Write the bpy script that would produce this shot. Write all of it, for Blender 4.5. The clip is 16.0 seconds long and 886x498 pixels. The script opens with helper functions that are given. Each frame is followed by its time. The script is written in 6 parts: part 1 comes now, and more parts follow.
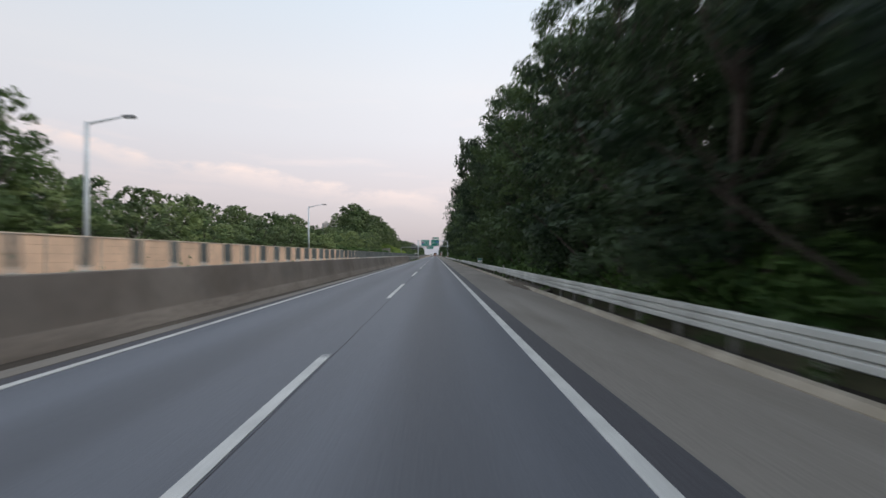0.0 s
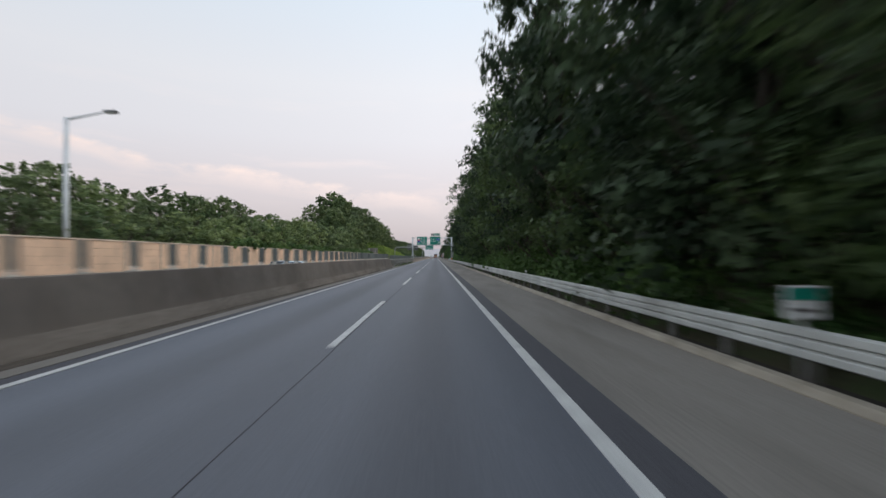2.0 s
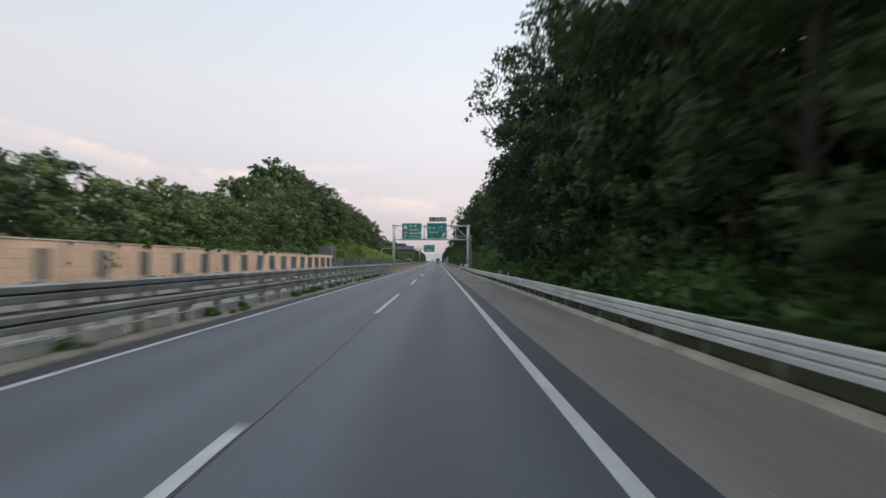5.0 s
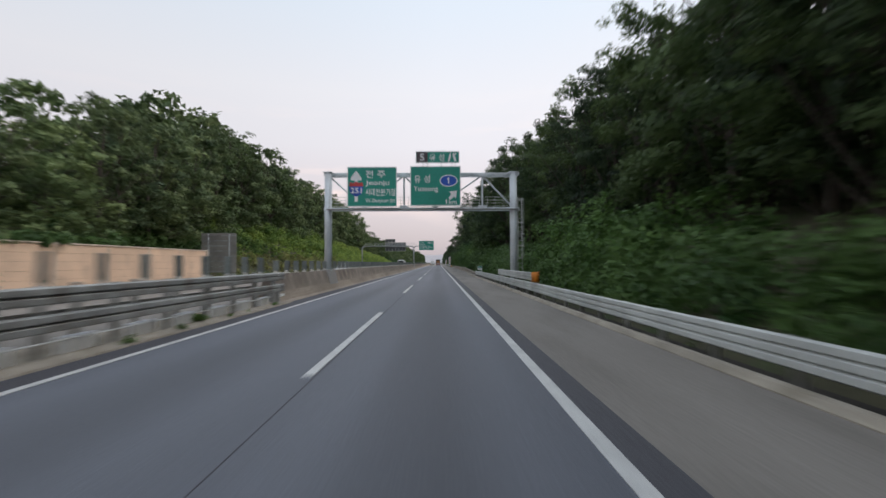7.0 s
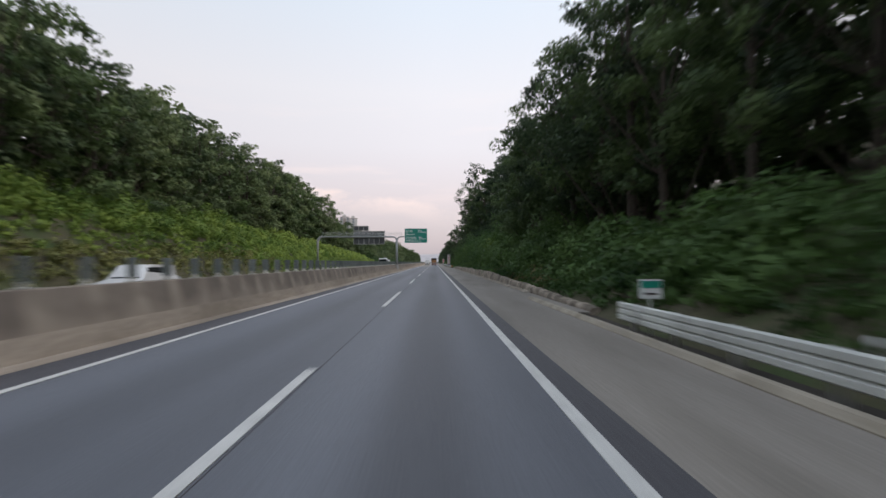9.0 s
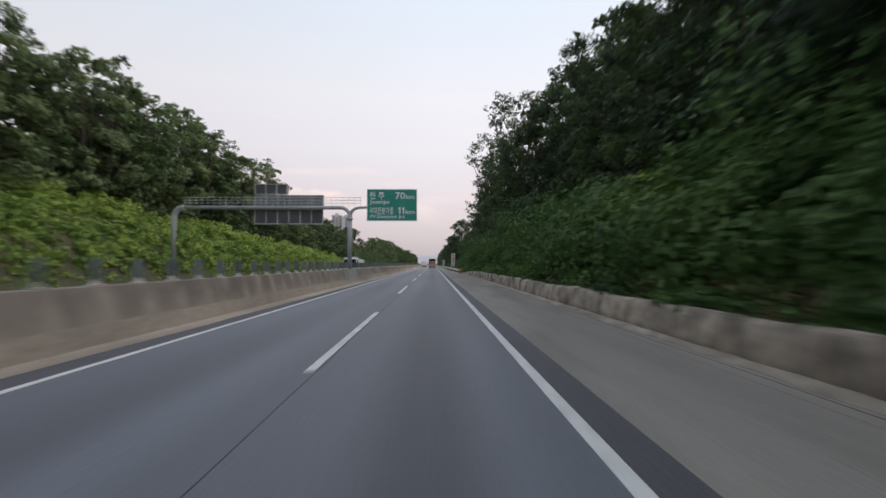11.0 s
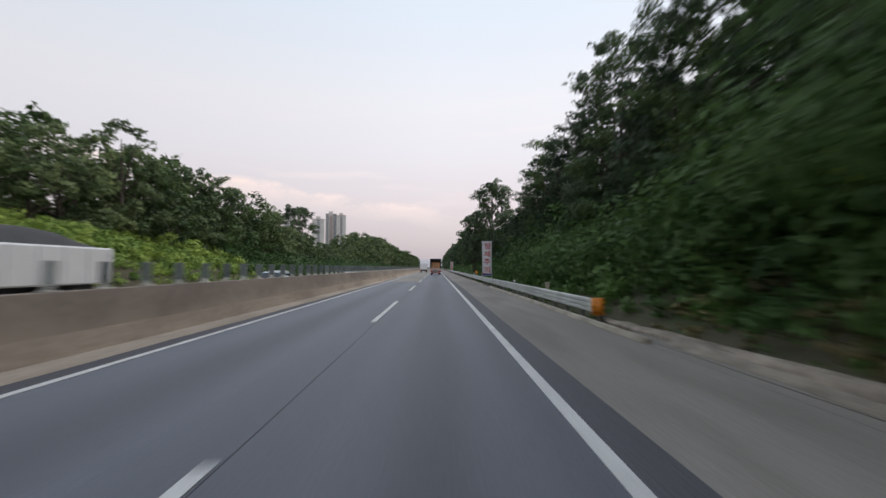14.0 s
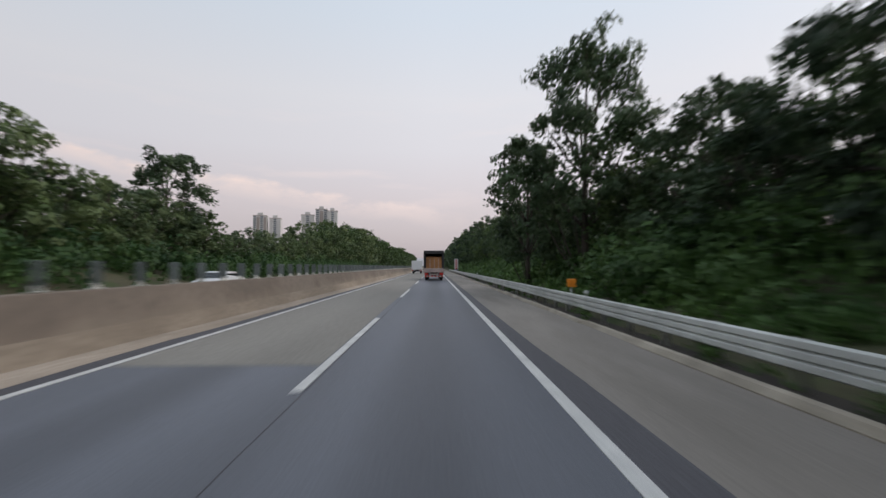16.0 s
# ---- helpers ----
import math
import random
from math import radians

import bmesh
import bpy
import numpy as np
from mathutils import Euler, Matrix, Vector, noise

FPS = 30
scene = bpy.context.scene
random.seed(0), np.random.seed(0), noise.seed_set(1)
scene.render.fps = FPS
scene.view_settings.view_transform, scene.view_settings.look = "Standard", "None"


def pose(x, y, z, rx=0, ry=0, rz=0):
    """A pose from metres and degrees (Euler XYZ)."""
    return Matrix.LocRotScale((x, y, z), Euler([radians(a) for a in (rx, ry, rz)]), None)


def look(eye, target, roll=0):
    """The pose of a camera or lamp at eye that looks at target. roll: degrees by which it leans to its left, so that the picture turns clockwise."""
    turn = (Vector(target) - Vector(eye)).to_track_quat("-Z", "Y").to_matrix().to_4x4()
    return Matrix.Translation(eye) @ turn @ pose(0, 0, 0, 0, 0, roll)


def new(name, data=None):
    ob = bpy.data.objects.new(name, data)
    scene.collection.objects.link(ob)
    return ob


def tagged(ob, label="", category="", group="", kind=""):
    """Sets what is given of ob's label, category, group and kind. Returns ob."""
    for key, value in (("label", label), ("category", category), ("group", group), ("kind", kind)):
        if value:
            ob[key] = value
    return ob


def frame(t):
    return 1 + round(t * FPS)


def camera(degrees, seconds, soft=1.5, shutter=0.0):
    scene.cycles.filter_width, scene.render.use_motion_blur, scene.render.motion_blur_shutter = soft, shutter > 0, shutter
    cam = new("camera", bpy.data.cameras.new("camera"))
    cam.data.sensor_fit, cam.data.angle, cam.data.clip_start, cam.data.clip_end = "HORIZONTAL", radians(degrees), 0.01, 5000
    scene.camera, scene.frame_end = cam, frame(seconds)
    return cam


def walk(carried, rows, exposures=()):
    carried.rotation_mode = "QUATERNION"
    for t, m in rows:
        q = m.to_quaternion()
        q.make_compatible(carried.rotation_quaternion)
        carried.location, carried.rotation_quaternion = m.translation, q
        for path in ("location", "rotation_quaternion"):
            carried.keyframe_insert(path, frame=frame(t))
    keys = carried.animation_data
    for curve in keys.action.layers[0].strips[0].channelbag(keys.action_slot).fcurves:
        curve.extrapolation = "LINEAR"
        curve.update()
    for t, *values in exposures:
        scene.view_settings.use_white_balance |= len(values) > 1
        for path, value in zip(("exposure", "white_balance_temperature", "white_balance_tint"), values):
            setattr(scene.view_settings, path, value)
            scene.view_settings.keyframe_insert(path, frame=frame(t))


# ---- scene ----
cam = camera(87.1, 16.0, 1.5, 0.5)
PATH = [
    (0.0, 0.011, -0.56, 1.75, 90.71, 0.22, -0.94),
    (0.5, 0.071, 12.03, 1.75, 90.56, 0.20, -0.77),
    (1.0, 0.139, 24.51, 1.75, 90.81, 0.39, -0.81),
    (1.5, 0.126, 36.86, 1.75, 90.80, 0.45, -0.85),
    (2.0, 0.151, 49.21, 1.75, 90.91, 0.35, -0.87),
    (2.5, 0.195, 61.50, 1.75, 90.96, 0.17, -0.81),
    (3.0, 0.279, 73.75, 1.75, 91.24, 0.05, -0.70),
    (3.5, 0.273, 85.96, 1.75, 91.32, -0.04, -0.61),
    (4.3, 0.241, 105.52, 1.75, 91.40, -0.05, -0.59),
    (5.2, 0.172, 127.48, 1.75, 91.54, -0.01, -0.58),
    (6.0, 0.130, 146.88, 1.75, 91.61, 0.04, -0.59),
    (6.5, 0.094, 158.94, 1.75, 91.66, 0.11, -0.61),
    (7.0, 0.126, 171.03, 1.75, 91.69, 0.24, -0.56),
    (7.5, 0.137, 183.12, 1.75, 91.75, 0.22, -0.57),
    (8.0, 0.145, 195.17, 1.75, 91.74, 0.21, -0.61),
    (8.5, 0.141, 207.43, 1.75, 91.74, 0.23, -0.92),
    (9.0, 0.114, 219.85, 1.75, 91.61, 0.18, -1.06),
    (9.8, 0.103, 240.08, 1.75, 91.64, 0.14, -1.15),
    (10.7, 0.104, 263.10, 1.75, 91.79, 0.08, -1.25),
    (11.5, 0.125, 283.03, 1.75, 91.92, 0.05, -1.30),
    (12.0, 0.194, 295.18, 1.75, 92.11, -0.01, -1.32),
    (12.5, 0.253, 307.01, 1.75, 92.29, -0.07, -1.17),
    (13.0, 0.232, 318.88, 1.75, 92.38, -0.05, -1.08),
    (13.5, 0.166, 331.12, 1.75, 92.30, -0.01, -0.92),
    (14.0, 0.122, 343.37, 1.75, 92.24, 0.06, -0.79),
    (14.5, 0.094, 355.42, 1.75, 92.22, 0.09, -0.69),
    (15.0, 0.082, 367.48, 1.75, 92.24, -0.03, -0.74),
    (15.5, 0.059, 379.50, 1.75, 92.17, -0.03, -0.99),
    (16.0, 0.042, 391.71, 1.75, 92.12, 0.20, -0.98),
]
walk(cam, [(r[0], pose(*r[1:])) for r in PATH], [(0.0, 0.03, 6500, 10), (5.5, 0.03, 6500, 10), (8.0, 0.05, 6570, 12.5), (13.5, 0.05, 6570, 12.5), (14.5, 0.02, 6500, 11), (15.4, -0.02, 6500, 11), (16.0, -0.2, 6530, 11.5)])

# ---- world and light ----
world = bpy.data.worlds.new("dusk_sky")
scene.world = world
world.use_nodes = True
wn, wl = world.node_tree.nodes, world.node_tree.links
wn.clear()


def wnode(kind, **sockets):
    n = wn.new(kind)
    for k, v in sockets.items():
        n.inputs[k.replace("_", " ")].default_value = v
    return n


w_out = wn.new("ShaderNodeOutputWorld")
w_bg = wn.new("ShaderNodeBackground")
w_tc = wn.new("ShaderNodeTexCoord")
w_sky = wn.new("ShaderNodeTexSky")
w_sky.sky_type = "NISHITA"
w_sky.sun_disc = False
w_sky.sun_elevation = radians(36.0)
w_sky.sun_rotation = radians(80.0)
w_sky.dust_density = 3.0
w_sky.air_density = 1.0
SKY_STRENGTH = 0.10
w_mul = wn.new("ShaderNodeVectorMath")
w_mul.operation = "SCALE"
w_mul.inputs["Scale"].default_value = SKY_STRENGTH
wl.new(w_sky.outputs["Color"], w_mul.inputs[0])
w_sep = wn.new("ShaderNodeSeparateXYZ")
wl.new(w_tc.outputs["Generated"], w_sep.inputs[0])
# thin high haze, bluish overhead and rosy towards the horizon
w_ramp = wn.new("ShaderNodeValToRGB")
er = w_ramp.color_ramp
er.elements[0].position, er.elements[0].color = 0.0, (0.42, 0.38, 0.41, 1)
er.elements[1].position, er.elements[1].color = 1.0, (0.58, 0.665, 0.77, 1)
for p, c in ((0.05, (0.52, 0.46, 0.48)), (0.13, (0.64, 0.57, 0.58)), (0.24, (0.70, 0.68, 0.70)), (0.34, (0.72, 0.72, 0.74)), (0.48, (0.645, 0.71, 0.775))):
    el = er.elements.new(p)
    el.color = (*c, 1)
wl.new(w_sep.outputs["Z"], w_ramp.inputs[0])
w_mix = wn.new("ShaderNodeMix")
w_mix.data_type = "RGBA"
w_mix.inputs["Factor"].default_value = 0.82
wl.new(w_mul.outputs[0], w_mix.inputs["A"])
wl.new(w_ramp.outputs[0], w_mix.inputs["B"])
# rosy cloud bands lying low over the horizon
w_map = wn.new("ShaderNodeMapping")
w_map.inputs["Rotation"].default_value = (0.0, radians(-10), 0.0)
w_map.inputs["Scale"].default_value = (2.2, 2.2, 16.0)
wl.new(w_tc.outputs["Generated"], w_map.inputs[0])
w_noise = wnode("ShaderNodeTexNoise", Scale=1.3, Detail=5.0, Roughness=0.55)
wl.new(w_map.outputs[0], w_noise.inputs["Vector"])
w_cr = wn.new("ShaderNodeMapRange")
for k, v in (("From Min", 0.53), ("From Max", 0.70), ("To Min", 0.0), ("To Max", 0.25)):
    w_cr.inputs[k].default_value = v
wl.new(w_noise.outputs["Fac"], w_cr.inputs["Value"])
w_band = wn.new("ShaderNodeValToRGB")
be = w_band.color_ramp
be.elements[0].position, be.elements[0].color = 0.08, (0, 0, 0, 1)
be.elements[1].position, be.elements[1].color = 0.36, (0, 0, 0, 1)
el = be.elements.new(0.2)
el.color = (1, 1, 1, 1)
wl.new(w_sep.outputs["Z"], w_band.inputs[0])
w_cm = wn.new("ShaderNodeMath")
w_cm.operation = "MULTIPLY"
wl.new(w_cr.outputs[0], w_cm.inputs[0])
wl.new(w_band.outputs[0], w_cm.inputs[1])
w_cmix = wn.new("ShaderNodeMix")
w_cmix.data_type = "RGBA"
w_cmix.inputs["B"].default_value = (0.92, 0.74, 0.68, 1)
wl.new(w_cm.outputs[0], w_cmix.inputs["Factor"])
wl.new(w_mix.outputs["Result"], w_cmix.inputs["A"])
# one long rosy streak of cloud, firm above and fading below


def wmath(op, a, b=None, clamp=False):
    n = wn.new("ShaderNodeMath")
    n.operation, n.use_clamp = op, clamp
    for i, v in enumerate((a, b)):
        if v is None:
            continue
        if isinstance(v, (int, float)):
            n.inputs[i].default_value = v
        else:
            wl.new(v, n.inputs[i])
    return n.outputs[0]


ahead = wmath("MAXIMUM", w_sep.outputs["Y"], 0.05)
across = wmath("DIVIDE", w_sep.outputs["X"], ahead)
height = wmath("DIVIDE", w_sep.outputs["Z"], ahead)
w_n2 = wnode("ShaderNodeTexNoise", Scale=7.0, Detail=5.0, Roughness=0.6)
w_m2 = wn.new("ShaderNodeMapping")
w_m2.inputs["Scale"].default_value = (1.0, 1.0, 2.6)
wl.new(w_tc.outputs["Generated"], w_m2.inputs[0])
wl.new(w_m2.outputs[0], w_n2.inputs["Vector"])
wobble = wmath("MULTIPLY", wmath("SUBTRACT", w_n2.outputs["Fac"], 0.5), 0.055)
line = wmath("MAXIMUM", wmath("ADD", wmath("MULTIPLY", across, -0.28), 0.052), wmath("ADD", wmath("MULTIPLY", across, -0.16), 0.128))
under = wmath("SUBTRACT", wmath("ADD", line, wobble), height)
firm = wmath("MULTIPLY", under, 80.0, True)
fade = wmath("SUBTRACT", 1.0, wmath("MULTIPLY", under, 19.0, True), True)
ragged = wmath("MULTIPLY", wmath("SUBTRACT", w_n2.outputs["Fac"], 0.36), 4.5, True)
west = wmath("MULTIPLY", wmath("SUBTRACT", 0.15, across), 3.0, True)
streak = wmath("MULTIPLY", wmath("MULTIPLY", firm, fade), wmath("MULTIPLY", ragged, west))
w_smix = wn.new("ShaderNodeMix")
w_smix.data_type = "RGBA"
w_smix.inputs["B"].default_value = (0.88, 0.71, 0.64, 1)
wl.new(wmath("MULTIPLY", streak, 0.9), w_smix.inputs["Factor"])
wl.new(w_cmix.outputs["Result"], w_smix.inputs["A"])
w_west = wn.new("ShaderNodeVectorMath")
w_west.operation = "SCALE"
wl.new(w_smix.outputs["Result"], w_west.inputs[0])
wl.new(wmath("SUBTRACT", 1.0, wmath("MULTIPLY", wmath("MULTIPLY", w_sep.outputs["X"], -1.0, True), 0.2)), w_west.inputs["Scale"])
wl.new(w_west.outputs[0], w_bg.inputs["Color"])
w_bg.inputs["Strength"].default_value = 1.36
wl.new(w_bg.outputs[0], w_out.inputs[0])

sun_data = bpy.data.lights.new("sun", "SUN")
sun_data.energy, sun_data.angle, sun_data.color = 1.0, radians(60), (1.0, 0.88, 0.76)
sun = new("sun", sun_data)
sun.matrix_world = look((100 * math.sin(radians(80)), 100 * math.cos(radians(80)), 100 * math.tan(radians(36))), (0, 0, 0))


# ---- materials ----
def material(name, color, rough=0.8, metal=0.0, grain=(8.0, 0.25), stain=(0.6, 0.25), bump=0.2, bump_scale=60.0, spread=0.0, stretch=(1, 1, 1), dirt=None, spec=0.5):
    """Two scales of tone, a fine relief, and a little difference from piece to piece."""
    m = bpy.data.materials.new(name)
    m.use_nodes = True
    n, l = m.node_tree.nodes, m.node_tree.links
    b = n["Principled BSDF"]
    b.inputs["Roughness"].default_value, b.inputs["Metallic"].default_value = rough, metal
    b.inputs["Specular IOR Level"].default_value = spec
    tc = n.new("ShaderNodeTexCoord")
    geo = n.new("ShaderNodeNewGeometry")
    mp = n.new("ShaderNodeMapping")
    mp.inputs["Scale"].default_value = stretch
    l.new(geo.outputs["Position"], mp.inputs[0])
    fine = n.new("ShaderNodeTexNoise")
    fine.inputs["Scale"].default_value, fine.inputs["Detail"].default_value = grain[0], 4.0
    l.new(mp.outputs[0], fine.inputs["Vector"])
    wide = n.new("ShaderNodeTexNoise")
    wide.inputs["Scale"].default_value, wide.inputs["Detail"].default_value = stain[0], 3.0
    l.new(mp.outputs[0], wide.inputs["Vector"])
    val = None
    for tex, amount in ((fine, grain[1]), (wide, stain[1])):
        r = n.new("ShaderNodeMapRange")
        r.inputs["From Min"].default_value, r.inputs["From Max"].default_value = 0.3, 0.7
        r.inputs["To Min"].default_value, r.inputs["To Max"].default_value = 1 - amount, 1 + amount
        l.new(tex.outputs["Fac"], r.inputs["Value"])
        if val is None:
            val = r.outputs[0]
        else:
            mu = n.new("ShaderNodeMath")
            mu.operation = "MULTIPLY"
            l.new(val, mu.inputs[0])
            l.new(r.outputs[0], mu.inputs[1])
            val = mu.outputs[0]
    if spread:
        oi = n.new("ShaderNodeObjectInfo")
        r = n.new("ShaderNodeMapRange")
        r.inputs["To Min"].default_value, r.inputs["To Max"].default_value = 1 - spread, 1 + spread
        l.new(oi.outputs["Random"], r.inputs["Value"])
        mu = n.new("ShaderNodeMath")
        mu.operation = "MULTIPLY"
        l.new(val, mu.inputs[0])
        l.new(r.outputs[0], mu.inputs[1])
        val = mu.outputs[0]
    sc = n.new("ShaderNodeVectorMath")
    sc.operation = "SCALE"
    sc.inputs[0].default_value = color
    l.new(val, sc.inputs["Scale"])
    colour = sc.outputs[0]
    if dirt:
        mx = n.new("ShaderNodeMix")
        mx.data_type = "RGBA"
        dn = n.new("ShaderNodeTexNoise")
        dn.inputs["Scale"].default_value, dn.inputs["Detail"].default_value = dirt[1], 6.0
        l.new(mp.outputs[0], dn.inputs["Vector"])
        dr = n.new("ShaderNodeMapRange")
        dr.inputs["From Min"].default_value, dr.inputs["From Max"].default_value = 0.48, 0.68
        dr.inputs["To Max"].default_value = dirt[2]
        l.new(dn.outputs["Fac"], dr.inputs["Value"])
        l.new(dr.outputs[0], mx.inputs["Factor"])
        l.new(colour, mx.inputs["A"])
        mx.inputs["B"].default_value = (*dirt[0], 1)
        colour = mx.outputs["Result"]
    l.new(colour, b.inputs["Base Color"])
    if bump:
        bn = n.new("ShaderNodeTexNoise")
        bn.inputs["Scale"].default_value, bn.inputs["Detail"].default_value = bump_scale, 3.0
        l.new(geo.outputs["Position"], bn.inputs["Vector"])
        bp = n.new("ShaderNodeBump")
        bp.inputs["Strength"].default_value, bp.inputs["Distance"].default_value = bump, 0.01
        l.new(bn.outputs["Fac"], bp.inputs["Height"])
        l.new(bp.outputs[0], b.inputs["Normal"])
    return m


def lane_wear(m, centres, amount, width):
    """Soft bands of oil along the lanes, worn into a road material."""
    n, l = m.node_tree.nodes, m.node_tree.links
    b = n["Principled BSDF"]
    source = b.inputs["Base Color"].links[0].from_socket
    geo = n.new("ShaderNodeNewGeometry")
    sep = n.new("ShaderNodeSeparateXYZ")
    l.new(geo.outputs["Position"], sep.inputs[0])
    tex = n.new("ShaderNodeTexNoise")
    tex.inputs["Scale"].default_value = 0.35
    mp = n.new("ShaderNodeMapping")
    mp.inputs["Scale"].default_value = (2.0, 0.08, 1.0)
    l.new(geo.outputs["Position"], mp.inputs[0])
    l.new(mp.outputs[0], tex.inputs["Vector"])
    total = None
    for c, k in centres:
        d = n.new("ShaderNodeMath")
        d.operation = "SUBTRACT"
        l.new(sep.outputs["X"], d.inputs[0])
        d.inputs[1].default_value = c
        ab = n.new("ShaderNodeMath")
        ab.operation = "ABSOLUTE"
        l.new(d.outputs[0], ab.inputs[0])
        r = n.new("ShaderNodeMapRange")
        r.interpolation_type = "SMOOTHERSTEP"
        r.inputs["From Min"].default_value, r.inputs["From Max"].default_value = 0.0, width
        r.inputs["To Min"].default_value, r.inputs["To Max"].default_value = k * amount, 0.0
        l.new(ab.outputs[0], r.inputs["Value"])
        if total is None:
            total = r.outputs[0]
        else:
            s = n.new("ShaderNodeMath")
            l.new(total, s.inputs[0])
            l.new(r.outputs[0], s.inputs[1])
            total = s.outputs[0]
    mo = n.new("ShaderNodeMath")
    mo.operation = "MULTIPLY"
    r = n.new("ShaderNodeMapRange")
    r.inputs["From Min"].default_value, r.inputs["From Max"].default_value = 0.3, 0.7
    r.inputs["To Min"].default_value, r.inputs["To Max"].default_value = 0.7, 1.2
    l.new(tex.outputs["Fac"], r.inputs["Value"])
    l.new(total, mo.inputs[0])
    l.new(r.outputs[0], mo.inputs[1])
    inv = n.new("ShaderNodeMath")
    inv.operation = "SUBTRACT"
    inv.inputs[0].default_value = 1.0
    l.new(mo.outputs[0], inv.inputs[1])
    sc = n.new("ShaderNodeVectorMath")
    sc.operation = "SCALE"
    l.new(source, sc.inputs[0])
    l.new(inv.outputs[0], sc.inputs["Scale"])
    l.new(sc.outputs[0], b.inputs["Base Color"])
    return m


def leaf_material(name, low, high, through_light=0.32):
    m = bpy.data.materials.new(name)
    m.use_nodes = True
    n, l = m.node_tree.nodes, m.node_tree.links
    b, out = n["Principled BSDF"], n["Material Output"]
    geo = n.new("ShaderNodeNewGeometry")
    oi = n.new("ShaderNodeObjectInfo")
    ad = n.new("ShaderNodeMath")
    ad.operation = "MULTIPLY_ADD"
    ad.inputs[1].default_value = 0.35
    l.new(oi.outputs["Random"], ad.inputs[0])
    sca = n.new("ShaderNodeMath")
    sca.operation = "MULTIPLY"
    sca.inputs[1].default_value = 0.10
    l.new(geo.outputs["Random Per Island"], sca.inputs[0])
    l.new(sca.outputs[0], ad.inputs[2])
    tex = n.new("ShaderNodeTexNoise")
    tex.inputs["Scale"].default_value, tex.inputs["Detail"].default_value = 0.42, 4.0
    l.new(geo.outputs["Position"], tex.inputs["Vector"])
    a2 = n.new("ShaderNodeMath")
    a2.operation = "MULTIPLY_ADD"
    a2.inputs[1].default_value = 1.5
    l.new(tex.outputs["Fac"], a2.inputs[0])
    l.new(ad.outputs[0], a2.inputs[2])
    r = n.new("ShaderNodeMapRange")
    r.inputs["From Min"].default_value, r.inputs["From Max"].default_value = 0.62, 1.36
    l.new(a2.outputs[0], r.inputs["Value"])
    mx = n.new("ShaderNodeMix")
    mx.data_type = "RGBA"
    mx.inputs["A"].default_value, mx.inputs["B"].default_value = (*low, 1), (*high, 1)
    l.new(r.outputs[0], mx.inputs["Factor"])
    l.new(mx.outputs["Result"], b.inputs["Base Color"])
    b.inputs["Roughness"].default_value = 0.55
    b.inputs["Specular IOR Level"].default_value = 0.25
    tr = n.new("ShaderNodeBsdfTranslucent")
    l.new(mx.outputs["Result"], tr.inputs["Color"])
    ms = n.new("ShaderNodeMixShader")
    ms.inputs[0].default_value = through_light
    l.new(b.outputs[0], ms.inputs[1])
    l.new(tr.outputs[0], ms.inputs[2])
    l.new(ms.outputs[0], out.inputs["Surface"])
    return m


ASPHALT = material("worn_asphalt", (0.125, 0.136, 0.161), 0.6, grain=(40.0, 0.10), stain=(0.5, 0.16), bump=0.35, bump_scale=90.0, stretch=(1.0, 0.06, 1.0))
def wash_streaks(m, period, start, pale):
    """Pale runs washed down a wall below each post on its top."""
    n, l = m.node_tree.nodes, m.node_tree.links
    b = n["Principled BSDF"]
    source = b.inputs["Base Color"].links[0].from_socket
    geo = n.new("ShaderNodeNewGeometry")
    sep = n.new("ShaderNodeSeparateXYZ")
    l.new(geo.outputs["Position"], sep.inputs[0])
    tex = n.new("ShaderNodeTexNoise")
    tex.inputs["Scale"].default_value = 1.1
    l.new(geo.outputs["Position"], tex.inputs["Vector"])
    a = n.new("ShaderNodeMath")
    a.operation = "SUBTRACT"
    l.new(sep.outputs["Y"], a.inputs[0])
    a.inputs[1].default_value = start
    p = n.new("ShaderNodeMath")
    p.operation = "PINGPONG"
    p.inputs[1].default_value = period / 2
    l.new(a.outputs[0], p.inputs[0])
    r = n.new("ShaderNodeMapRange")
    r.interpolation_type = "SMOOTHSTEP"
    r.inputs["From Min"].default_value, r.inputs["From Max"].default_value = 0.12, 0.42
    r.inputs["To Min"].default_value, r.inputs["To Max"].default_value = 1.0, 0.0
    l.new(p.outputs[0], r.inputs["Value"])
    q = n.new("ShaderNodeMapRange")
    q.inputs["From Min"].default_value, q.inputs["From Max"].default_value = 0.38, 0.62
    l.new(tex.outputs["Fac"], q.inputs["Value"])
    mu = n.new("ShaderNodeMath")
    mu.operation = "MULTIPLY"
    l.new(r.outputs[0], mu.inputs[0])
    l.new(q.outputs[0], mu.inputs[1])
    mx = n.new("ShaderNodeMix")
    mx.data_type = "RGBA"
    mx.inputs["B"].default_value = (*pale, 1)
    l.new(mu.outputs[0], mx.inputs["Factor"])
    l.new(source, mx.inputs["A"])
    l.new(mx.outputs["Result"], b.inputs["Base Color"])
    return m


